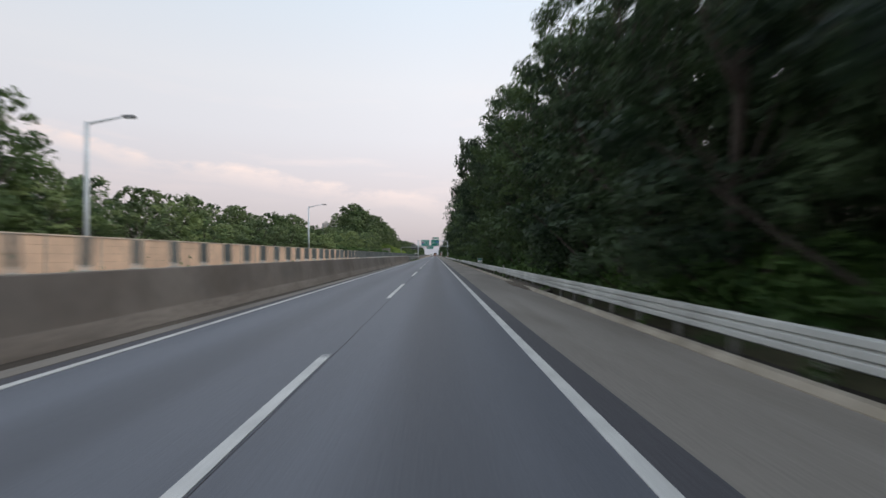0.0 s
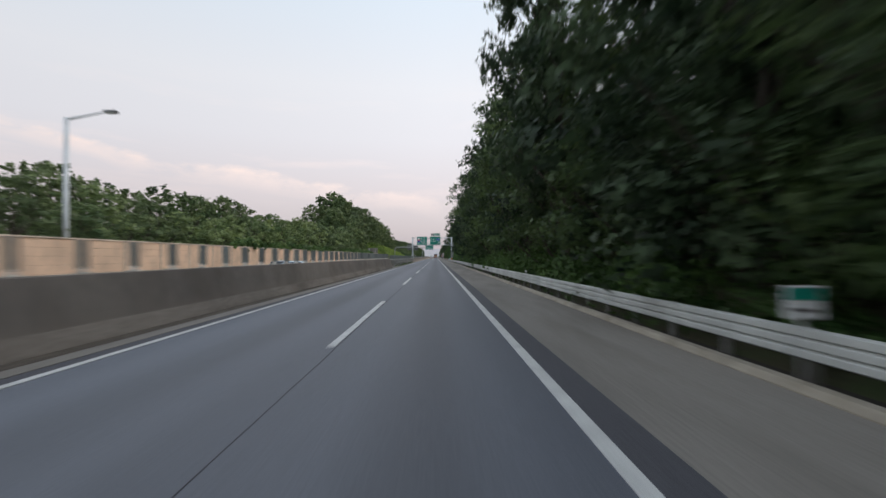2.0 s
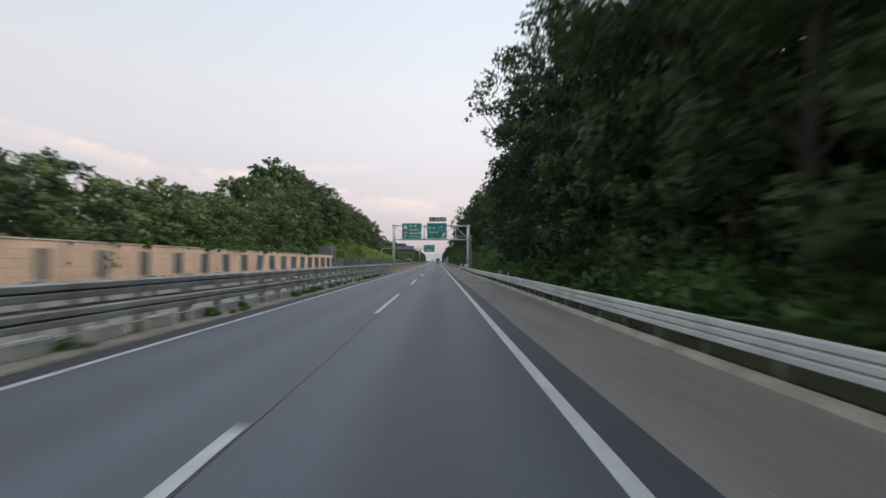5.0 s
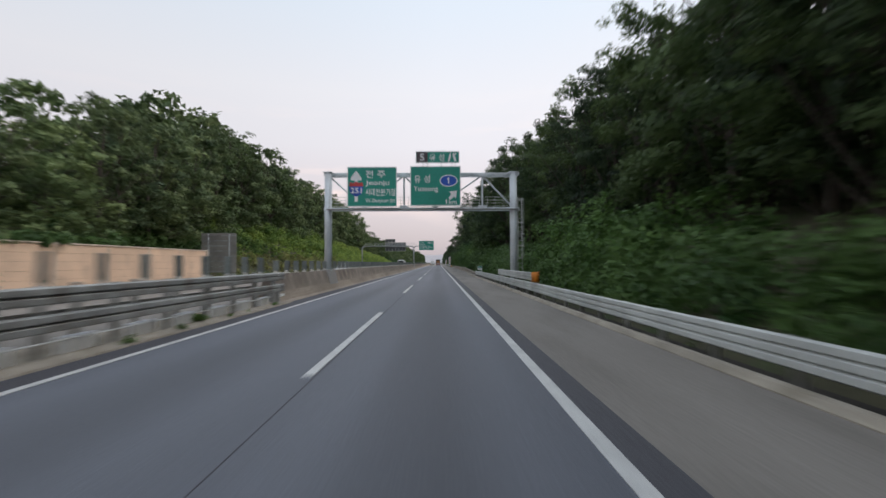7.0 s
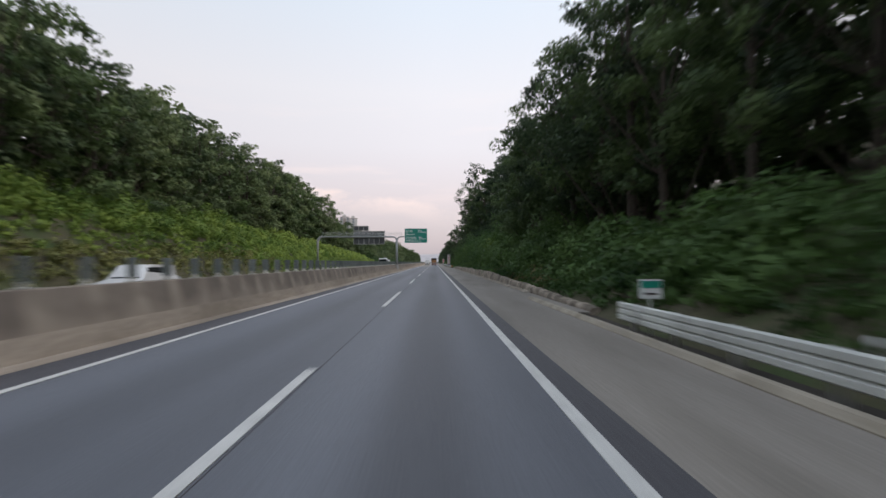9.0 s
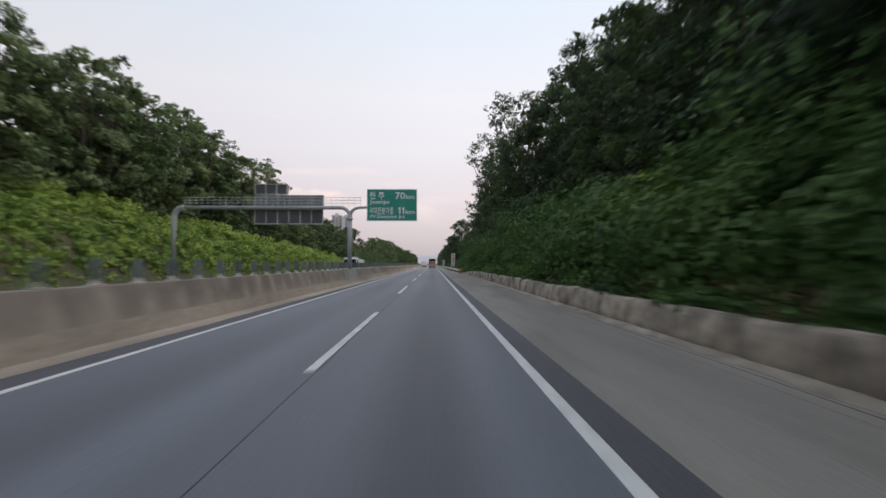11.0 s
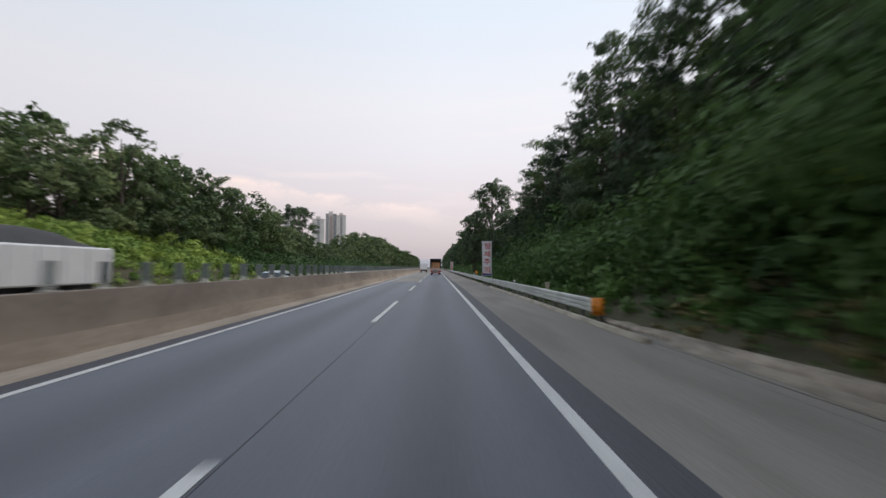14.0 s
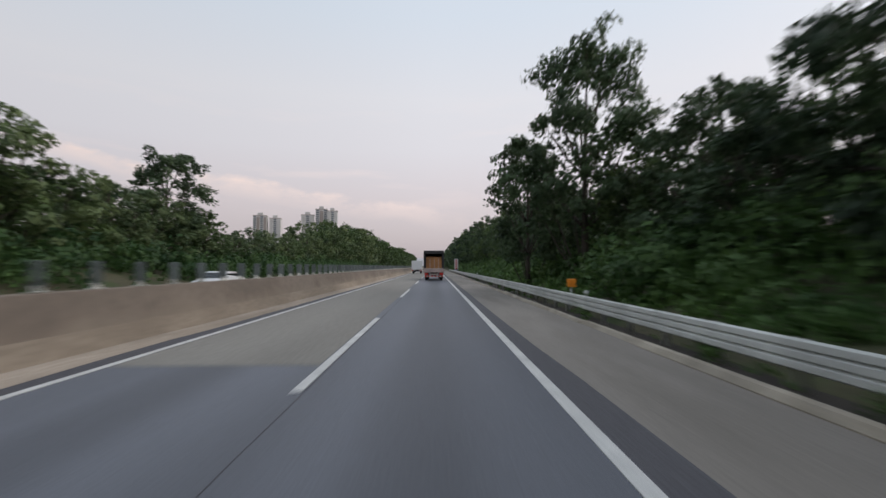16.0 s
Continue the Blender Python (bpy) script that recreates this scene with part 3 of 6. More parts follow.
# ---- the road ----
DASH_X, EDGE_R, EDGE_L = -1.90, 1.70, -5.77
road = tagged(part("road", slab(-7.05, 2.14, Y0, Y1, 0.0), ASPHALT), "grey worn asphalt carriageway with two lanes", "road", kind="structure")
SEAM = [(-30, 2.2), (15, 2.22), (45, 2.24), (90, 2.29), (150, 2.31), (174, 2.16), (225, 2.2), (285, 2.28), (310, 2.26), (335, 2.29), (398, 2.31), (403, 2.2), (900, 2.2)]
bm = bmesh.new()
prev = None
for i in range(int((Y1 - Y0) / 3) + 1):
    y = Y0 + 3 * i
    e = blend(SEAM, y) + 0.03 * noise.noise(Vector((y * 0.13, 5.0, 0.0)))
    cur = [bm.verts.new(c) for c in ((1.78, y, 0.004), (e, y, 0.004), (e, y, -0.03), (1.78, y, -0.03))]
    if prev:
        for j in range(4):
            bm.faces.new((prev[j], cur[j], cur[(j + 1) % 4], prev[(j + 1) % 4]))
    prev = cur
bmesh.ops.recalc_face_normals(bm, faces=bm.faces)
part("seam_strip", bm, ASPHALT_DARK, road, "darker asphalt strip beside the edge line")
part("median_strip", slab(-6.95, -5.86, Y0, Y1, 0.004, thick=0.03), ASPHALT_DARK, road)
part("lane_joint", ragged_strip(Y0, 620, 0.7, lambda y: [(DASH_X + 0.12 + 0.022 * noise.noise(Vector((y * 0.5, 3.0, 0))), 0.003), (DASH_X + 0.103 + 0.022 * noise.noise(Vector((y * 0.5, 3.0, 0))), 0.003)]), ASPHALT_DARK, road, "thin dark joint along the lanes")
part("concrete_paving", slab(-5.66, -2.02, 400.1, Y1, 0.006, thick=0.03), CONCRETE_ROAD, road, "pale concrete paving of the passing lane")
part("edge_line_right", slab(EDGE_R - 0.09, EDGE_R + 0.09, Y0, Y1, 0.010, thick=0.02), PAINT, road, "white edge line")
part("edge_line_left", slab(EDGE_L - 0.075, EDGE_L + 0.075, Y0, Y1, 0.010, thick=0.02), PAINT, road, "white edge line")
dash = mesh_of("lane_dash", slab(-0.08, 0.08, -9.2, 0.0, 0.012, 10.0, 0.02))
for i in range(-1, 44):
    piece("lane_dash", dash, PAINT, road, "", Matrix.Translation((DASH_X, 7.53 + 20.0 * i, 0)))
shoulder = tagged(part("shoulder", slab(2.12, 4.86, Y0, Y1, 0.0), SHOULDER), "grey concrete hard shoulder", "shoulder", kind="structure")
tagged(part("opposite_road", slab(-20.3, -8.0, Y0, Y1, 0.0), SHOULDER), "grey carriageway beyond the median", "road", kind="structure")
part("sand_drift", ragged_strip(246, 354, 0.6, lambda y: [(5.60, 0.17 + 0.08 * noise.noise(Vector((y * 0.5, 1.0, 0)))), (5.50, 0.07), (5.30 + 0.15 * noise.noise(Vector((y * 0.4, 6.0, 0))) + 0.07 * noise.noise(Vector((y * 1.3, 6.0, 0))), 0.012)]), SAND, shoulder, "sandy dirt along the foot of the wall")
part("gutter_crack", ragged_strip(246, 354, 1.5, lambda y: [(5.16 + 0.06 * noise.noise(Vector((y * 0.3, 9.0, 0))) + 0.02 * noise.noise(Vector((y * 1.2, 9.0, 0))), 0.008), (5.145 + 0.06 * noise.noise(Vector((y * 0.3, 9.0, 0))), 0.008)]), SOIL_DARK, shoulder, "dark open joint of the gutter")
part("gutter", slab(4.86, 5.56, 236, 356, 0.004, thick=0.05), SHOULDER, shoulder)
part("soil_spill", ragged_strip(20.5, 31.5, 0.5, lambda y: [(5.32, 0.15), (4.86, 0.02 + 0.15 * max(0.0, math.sin(math.pi * (y - 20.5) / 11))), (4.74 - 0.35 * max(0.0, math.sin(math.pi * (y - 20.5) / 11)) + 0.1 * noise.noise(Vector((y * 0.8, 2.0, 0))), 0.008)]), SOIL_DARK, shoulder, "brown soil spilt over the kerb")
kerb = tagged(part("kerb_bed", slab(4.9, 6.0, Y0, Y1, -0.1, thick=0.1), SOIL_SHADED), "soil under the kerb and the rail posts", "verge", kind="structure")
kerb_piece = mesh_of("kerb_stone", extrude([(4.79, -0.05), (5.02, -0.15), (5.02, 0.10), (4.99, 0.12), (4.86, 0.11), (4.79, 0.02)], 0.0, 3.98, 4.0))
half_stone = mesh_of("kerb_stone", extrude([(4.79, -0.05), (5.02, -0.15), (5.02, 0.10), (4.99, 0.12), (4.86, 0.11), (4.79, 0.02)], 0.0, 1.98, 4.0))
for i in range(150):
    a = Y0 + 4 * i
    if 238 < a < 354:
        continue
    if a in (382, 386):  # a stone is missing at a drain
        piece("kerb_stone", half_stone, KERB, kerb, "", along(a if a == 382 else 388, a + 2 if a == 382 else 390, KERB_LINE))
        continue
    shift = Matrix.Identity(4)
    if 400 < a < 460:  # loose and broken stones
        shift = pose(random.uniform(-0.07, 0.05), 0, random.uniform(-0.07, 0.0), random.uniform(-0.6, 0.6), 0, random.uniform(-1.0, 1.0))
    piece("kerb_stone", kerb_piece, KERB, kerb, "", along(a, a + 4, KERB_LINE) @ shift)
part("kerb_run", extrude([(4.79, -0.05), (5.02, -0.15), (5.02, 0.10), (4.99, 0.12), (4.86, 0.11), (4.79, 0.02)], Y0 + 600, Y1), KERB, kerb)

# ---- median barrier, in cast lengths ----
def barrier_profile(top, low):
    return [(-7.12, low), (-7.13, low + 0.03), (-7.34, top - 0.02), (-7.36, top), (-7.64, top), (-7.66, top - 0.02), (-7.87, low + 0.03), (-7.88, low)]


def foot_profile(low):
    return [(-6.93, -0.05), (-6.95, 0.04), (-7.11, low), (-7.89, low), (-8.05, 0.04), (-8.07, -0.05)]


median = base("median_barrier", pose(0, 0, 0), "sloped grey-brown concrete median barrier with stains", "barrier", kind="structure")
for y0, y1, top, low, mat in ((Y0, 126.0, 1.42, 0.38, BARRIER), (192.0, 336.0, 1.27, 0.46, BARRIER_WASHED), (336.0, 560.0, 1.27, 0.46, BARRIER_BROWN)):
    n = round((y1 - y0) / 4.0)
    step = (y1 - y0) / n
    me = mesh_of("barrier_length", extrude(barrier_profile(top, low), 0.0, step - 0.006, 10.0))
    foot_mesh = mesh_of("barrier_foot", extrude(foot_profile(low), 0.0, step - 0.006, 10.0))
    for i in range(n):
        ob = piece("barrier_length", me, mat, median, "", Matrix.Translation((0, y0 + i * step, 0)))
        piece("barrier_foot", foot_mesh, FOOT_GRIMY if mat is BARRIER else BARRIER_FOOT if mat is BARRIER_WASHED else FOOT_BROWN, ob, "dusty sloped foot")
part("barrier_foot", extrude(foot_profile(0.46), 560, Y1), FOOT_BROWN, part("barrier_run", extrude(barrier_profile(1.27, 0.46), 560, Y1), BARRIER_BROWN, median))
part("gutter_slab", slab(-6.97, -6.16, Y0, 126, 0.014, thick=0.05), SHOULDER, median, "grey concrete gutter")
part("dirt_strip", slab(-6.98, -6.58, Y0, 126, 0.02, thick=0.03), SOIL_DARK, median, "dark dirt lying along the barrier")
SAND_EDGE = [(192, -6.62), (215, -6.68), (260, -6.55), (300, -6.38), (330, -6.30), (400, -6.26), (900, -6.26)]
part("sand_strip", ragged_strip(192, 620, 1.0, lambda y: [(-7.02, 0.07), (-6.9, 0.026), (blend(SAND_EDGE, y) + 0.10 * noise.noise(Vector((y * 0.21, 4.0, 0))) + 0.05 * noise.noise(Vector((y * 0.9, 4.0, 0))), 0.006)]), BARRIER_FOOT, median, "pale sand lying along the barrier")


def glare_panel(wide, tall):
    bm = bmesh.new()
    add_box(bm, (-wide / 2, -0.02, 0.10), (wide / 2, 0.02, tall), 0.012)
    add_box(bm, (-wide / 2 + 0.03, -0.035, tall * 0.35), (wide / 2 - 0.03, -0.02, tall * 0.8))
    bmesh.ops.rotate(bm, verts=bm.verts, cent=(0, 0, 0), matrix=Matrix.Rotation(radians(-18), 3, "Z"))
    return mesh_of("glare_panel", bm)


def panel_foot():
    bm = bmesh.new()
    add_box(bm, (-0.13, -0.09, 0.0), (0.13, 0.09, 0.035), 0.01)
    add_box(bm, (-0.07, -0.04, 0.03), (0.07, 0.04, 0.14), 0.01)
    return mesh_of("panel_foot", bm)


foot = panel_foot()
for y0, y1, top, gap, me in ((Y0, 125.0, 1.42, 1.72, glare_panel(0.30, 0.74)), (193.0, 560.0, 1.27, 1.55, glare_panel(0.32, 0.62))):
    for i in range(int((y1 - y0) / gap)):
        at = pose(-7.5, y0 + i * gap, top, random.uniform(-2, 2), random.uniform(-2, 2), random.uniform(-4, 4))
        ob = piece("glare_panel", me, GLARE, median, "", at)
        piece("panel_foot", foot, GLARE_FOOT, ob)

# ---- steel rail across the median opening ----
def wave(x, z, tall, humps, depth=0.08, face=-1, thick=0.006):
    """The section of a waved rail, its face towards -x or +x."""
    out, back = [], []
    n = humps * 14
    for i in range(n + 1):
        u = i / n
        w = min(1.0, 2.0 * abs(math.sin(math.pi * humps * u))) - 0.10 * (humps * u % 1.0)
        out.append((x + face * depth * w, z + tall * u))
        back.append((x + face * (depth * w - thick * 2), z + tall * u))
    return out + back[::-1]


opening = base("median_guardrail", pose(0, 0, 0), "double steel guardrail closing a gap in the median", "guardrail", kind="structure")
for x, face, low in ((-6.85, 1, 0.0), (-8.1, -1, 0.08)):
    for z in (0.52 - low, 1.02 - low):
        me = mesh_of("rail_beam", extrude(wave(x, z, 0.33, 2, 0.085, face), 0, 4.12, 5))
        for i in range(16):
            piece("rail_beam", me, STEEL_DULL, opening, "", Matrix.Translation((0, 127 + 4.06 * i, 0)))
for i in range(42):
    ob = piece("glare_panel", bpy.data.meshes["glare_panel"], GLARE, opening, "", pose(-7.45, 127 + 1.56 * i, 1.26, random.uniform(-2, 2), random.uniform(-2, 2), random.uniform(-4, 4)))
    piece("panel_foot", foot, GLARE_FOOT, ob)
part("panel_beam", box((-7.53, 126.2, 1.19), (-7.37, 191.8, 1.26), 0.01), STEEL_DULL, opening)
post = mesh_of("rail_post", box((-0.07, -0.06, -0.1), (0.07, 0.06, 1.36), 0.01))
block = mesh_of("foot_block", box((-0.09, -0.42, -0.05), (0.09, 0.42, 0.36), 0.02))
for i in range(33):
    for x in (-7.05, -7.9):
        piece("rail_post", post, STEEL_DULL, opening, "", Matrix.Translation((x, 128 + 1.98 * i, 0)))
    piece("foot_block", block, SIGN_WHITE, opening, "white block under the rail", Matrix.Translation((-7.12, 129 + 1.98 * i, 0)))
part("kerb_strip", extrude([(-8.4, -0.05), (-6.4, -0.05), (-6.45, 0.04), (-8.3, 0.06)], 126, 192), KERB, opening)
part("end_plate", box((-7.7, 191.85, 0.0), (-6.95, 191.98, 0.52), 0.02), STEEL_DULL, opening)
for z in (0.50, 1.00):
    part("end_shoe", tube([(-6.86, 191.3, z), (-6.86, 191.3, z + 0.36)], 0.11, 12), STEEL, opening, "rounded rail end")
part("lower_cable", tube([(-6.80, 127, 0.36), (-6.80, 190.4, 0.36)], 0.018, 6), STEEL, opening)

# ---- guardrails of the verge ----
def guardrail(name, x, y0, y1, z, tall, label, step=4.0):
    g = base(name, pose(0, 0, 0), label, "guardrail", kind="structure")
    n = round((y1 - y0) / step)
    beam = mesh_of("rail_beam", extrude([(u - x, v) for u, v in wave(x, z, tall, 3, 0.055, -1)], 0, step + 0.1, 5))
    post = mesh_of("rail_post", tube([(x + 0.16, 0, -0.3), (x + 0.16, 0, z + tall - 0.02)], 0.07, 10))
    block = mesh_of("spacer", box((x + 0.0, -0.07, z + 0.1), (x + 0.12, 0.07, z + tall - 0.1), 0.01))
    for i in range(n):
        piece("rail_beam", beam, RAIL, g, "", Matrix.Translation((x, 0, 0)) @ along(y0 + i * step, y0 + (i + 1) * step, VERGE))
    for i in range(n * 2 + 1):
        yy = y0 + 0.1 + i * step / 2 * 0.998
        p = piece("rail_post", post, STEEL_DULL, g, "", Matrix.Translation((blend(VERGE, yy), yy, 0)))
        piece("spacer", block, STEEL_DULL, p)
    return g


def end_cap(g, x, y, z, tall, mat, label):
    bm = tube([(x - 0.02, y, z - 0.02), (x - 0.02, y, z + tall + 0.02)], 0.21 if mat is ORANGE else 0.07, 14)
    part("end_cap", bm, mat, g, label)


RAIL_X = 5.25
rail_a = guardrail("guardrail", RAIL_X, Y0 + 2, 231.0, 0.235, 0.465, "long galvanised three-wave guardrail along the verge")
end_cap(rail_a, RAIL_X - 0.25, 230.9, 0.26, 0.42, STEEL, "rounded steel rail end")
rail_b = guardrail("guardrail", 5.28, 194.95, 209.15, 0.78, 0.44, "raised guardrail guarding the gantry post", 3.55)
end_cap(rail_b, 5.10, 194.85, 0.77, 0.46, ORANGE, "orange and black striped rail end")
rail_c = guardrail("guardrail", RAIL_X, 358.5, 562.5, 0.235, 0.465, "galvanised three-wave guardrail along the verge")
end_cap(rail_c, RAIL_X + 0.1, 358.4, 0.23, 0.50, ORANGE, "orange striped rail end")
for g, x, y, z0 in ((rail_b, 5.10, 194.85, 0.76), (rail_c, RAIL_X + 0.1, 358.4, 0.27)):
    for k in range(3):
        bm = flat_shape([(x - 0.17, z0 + 0.16 * k), (x + 0.15, z0 + 0.08 + 0.16 * k), (x + 0.15, z0 + 0.15 + 0.16 * k), (x - 0.17, z0 + 0.07 + 0.16 * k)], y - 0.165, 0.006)
        part("stripe", bm, BLACK, g, "black stripe")

# ---- low retaining wall of the cutting ----
low_wall = base("retaining_wall", pose(0, 0, 0), "low stained concrete retaining wall below the bank", "wall", kind="structure")
WALL_TOP = [(236, 0.16), (250, 0.42), (270, 0.79), (312, 0.79), (325, 0.80), (337, 0.72), (343, 0.50), (349, 0.29), (354, 0.15), (359, 0.07)]


def wall_section(y):
    """The section of the rough low wall at y: its worn face leans and bulges a little."""
    t = blend(WALL_TOP, y) + 0.07 * noise.noise(Vector((y * 0.9, 2.0, 0))) + 0.06 * noise.noise(Vector((y * 0.23, 8.0, 0)))
    lean = 0.12 * t
    dent = 0.05 * noise.noise(Vector((y * 1.1, 5.0, 0))) + 0.03 * noise.noise(Vector((y * 3.0, 5.0, 0)))
    belly = 0.04 * noise.noise(Vector((y * 1.6, 11.0, 0)))
    return [(5.52, -0.1), (5.53 + belly, 0.3 * t), (5.54 + lean * 0.6 + dent + belly, 0.7 * t), (5.55 + lean + dent, t - 0.05), (5.61 + lean + dent, t), (5.85 + lean, t), (5.9 + lean, -0.1)]


for i in range(30):
    y0 = 236 + 4.1 * i
    bm = bmesh.new()
    ends = [[bm.verts.new((x, y0 + 4.08 * k / 10, z)) for x, z in wall_section(y0 + 4.08 * k / 10)] for k in range(11)]
    for a, b in zip(ends, ends[1:]):
        for j in range(7):
            bm.faces.new((a[j], b[j], b[(j + 1) % 7], a[(j + 1) % 7])).smooth = j < 3
    bm.faces.new(ends[0])
    bm.faces.new(ends[-1])
    bmesh.ops.recalc_face_normals(bm, faces=bm.faces)
    part("wall_length", bm, WALL_CONC, low_wall)
# pale scrapes where vehicles have rubbed along it
for y0, long, u in ((311.5, 1.7, 0.60), (311.7, 1.5, 0.72), (314.6, 1.2, 0.64), (314.8, 1.0, 0.72), (317.5, 1.3, 0.68), (317.8, 1.1, 0.76), (320.6, 1.0, 0.70), (326.5, 0.8, 0.6)):
    bm = bmesh.new()
    prev = None
    for k in range(7):
        y = y0 + long * k / 6
        (xa, za), (xb, zb) = wall_section(y)[1:3]
        half = 0.024 * math.sin(math.pi * (k + 0.6) / 7.2)
        cur = []
        for d in (-half, half):
            f = (u - 0.3) / 0.4 + d / max(0.05, zb - za)
            cur.append(bm.verts.new((xa + (xb - xa) * f - 0.012, y, za + (zb - za) * f)))
        if prev:
            bm.faces.new((prev[0], cur[0], cur[1], prev[1]))
        prev = cur
    bmesh.ops.solidify(bm, geom=bm.faces[:], thickness=0.006)
    bmesh.ops.recalc_face_normals(bm, faces=bm.faces)
    part("scrape_mark", bm, SCRAPE, low_wall, "pale scrape along the wall")

# ---- beige noise wall beyond the opposite carriageway ----
noise_wall = base("noise_wall", pose(0, 0, 0), "beige panelled noise wall with dark posts", "noise wall", kind="structure")
bm = bmesh.new()
for k in range(6):
    add_box(bm, (-20.22, 0.02, 0.0 + 0.47 * k), (-20.1, 3.94, 0.465 + 0.47 * k), 0.012)
wall_panel = mesh_of("wall_panel", bm)
wall_cap = mesh_of("wall_cap", box((-20.28, 0.0, 2.82), (-20.04, 3.98, 2.91), 0.02))
wall_post = mesh_of("wall_post", box((-20.30, -0.07, 0.0), (-20.06, 0.07, 2.84), 0.015))
for i in range(61):
    y = 211.8 - 4.0 * (i + 1)
    piece("wall_panel", wall_panel, BEIGE, noise_wall, "", Matrix.Translation((0, y, 0)))
    piece("wall_cap", wall_cap, CAP, noise_wall, "", Matrix.Translation((0, y, 0)))
    piece("wall_post", wall_post, CAP, noise_wall, "", Matrix.Translation((0, y, 0)))
part("wall_end", box((-20.3, 211.82, 0.0), (-20.0, 212.0, 2.93), 0.02), CAP, noise_wall)


# ---- overhead signs ----
def sign_board(x0, x1, z0, z1, parent, mat=SIGN_GREEN, name="sign_panel", border=True):
    """A framed panel at the origin's plane."""
    p = part(name, box((x0, -0.04, z0), (x1, 0.02, z1), 0.008), mat, parent)
    if border:
        bm = bmesh.new()
        w = 0.05
        for lo, hi in (((x0, z0), (x1, z0 + w)), ((x0, z1 - w), (x1, z1)), ((x0, z0 + w), (x0 + w, z1 - w)), ((x1 - w, z0 + w), (x1, z1 - w))):
            add_box(bm, (lo[0], -0.052, lo[1]), (hi[0], -0.041, hi[1]))
        part("border", bm, SIGN_WHITE, p, "white border")
    for k in range(3):
        z = z0 + (z1 - z0) * (0.2 + 0.3 * k)
        part("back_rib", box((x0 + 0.1, 0.022, z - 0.04), (x1 - 0.1, 0.09, z + 0.04)), STEEL, p)
    return p


GY = 203.35
gantry = base("sign_gantry", pose(0, GY, 0), "grey steel truss gantry over the carriageway with green signs", "sign gantry")
GL, GR, ZT, ZB = -7.5, 5.36, 7.92, 5.50  # posts and chords
part("left_post", tube([(GL, 0, 1.2), (GL, 0, ZT + 0.1)], 0.25, 20), POLE, gantry)
part("right_post", tube([(GR, 0, -0.3), (GR, 0, ZT + 0.1)], 0.25, 20), POLE, gantry)
for z in (ZT, ZB):
    part("chord", box((GL - 0.3, -0.11, z - 0.09), (GR + 0.42, 0.11, z + 0.09), 0.02), POLE, gantry)
    part("chord", box((GL - 0.3, 0.68, z - 0.07), (GR + 0.42, 0.86, z + 0.07), 0.02), POLE, gantry)
for x in (GL, GR):
    part("cap_plate", box((x - 0.32, -0.28, ZT + 0.1), (x + 0.32, 1.0, ZT + 0.15), 0.01), POLE, gantry)
xs_brace = [GL, -5.0, -2.25, -0.1, 3.2, GR]
for i, (a, b) in enumerate(zip(xs_brace, xs_brace[1:])):
    za, zb = (ZT - 0.07, ZB + 0.07) if i % 2 == 0 else (ZB + 0.07, ZT - 0.07)
    part("brace", tube([(a, 0.1, za), (b, 0.1, zb)], 0.055, 8), POLE, gantry)
    part("brace", tube([(b, 0.05, ZB + 0.07), (b, 0.05, ZT - 0.07)], 0.065, 8), POLE, gantry)
for x in (-2.25, 3.2):
    for z in (ZT - 0.1, ZB + 0.12):
        part("gusset", box((x - 0.29, -0.14, z - 0.12), (x + 0.29, 0.02, z + 0.12), 0.01), POLE, gantry)
for k in range(4):
    part("railing_bar", tube([(GL + 0.2, -0.5, ZB + 0.12 + 0.21 * k), (GR - 0.1, -0.5, ZB + 0.12 + 0.21 * k)], 0.014, 5), STEEL, gantry)
upright = mesh_of("railing_upright", tube([(0, -0.5, ZB + 0.03), (0, -0.5, ZB + 0.78)], 0.013, 5))
for k in range(24):
    piece("railing_upright", upright, STEEL, gantry, "", Matrix.Translation((GL + 0.2 + 0.54 * k, 0, 0)))
part("walkway", box((GL, -0.55, ZB - 0.09), (GR + 0.3, -0.12, ZB - 0.05)), STEEL_DULL, gantry)
bm = bmesh.new()
LX = GR + 0.28
for x in (LX, LX + 0.32):
    add_tube(bm, [(x, -0.05, 1.2), (x, -0.05, 6.3)], 0.024, 6)
for k in range(16):
    add_tube(bm, [(LX, -0.05, 1.4 + 0.31 * k), (LX + 0.32, -0.05, 1.4 + 0.31 * k)], 0.015, 5)
for k in range(6):
    z = 2.1 + 0.8 * k
    add_tube(bm, [(LX, -0.05, z), (LX - 0.03, -0.45, z), (LX + 0.16, -0.62, z), (LX + 0.35, -0.45, z), (LX + 0.32, -0.05, z)], 0.017, 5)
for x, yy in ((LX - 0.03, -0.45), (LX + 0.16, -0.62), (LX + 0.35, -0.45)):
    add_tube(bm, [(x, yy, 2.1), (x, yy, 6.1)], 0.015, 5)
part("caged_ladder", bm, STEEL, gantry, "caged steel ladder")
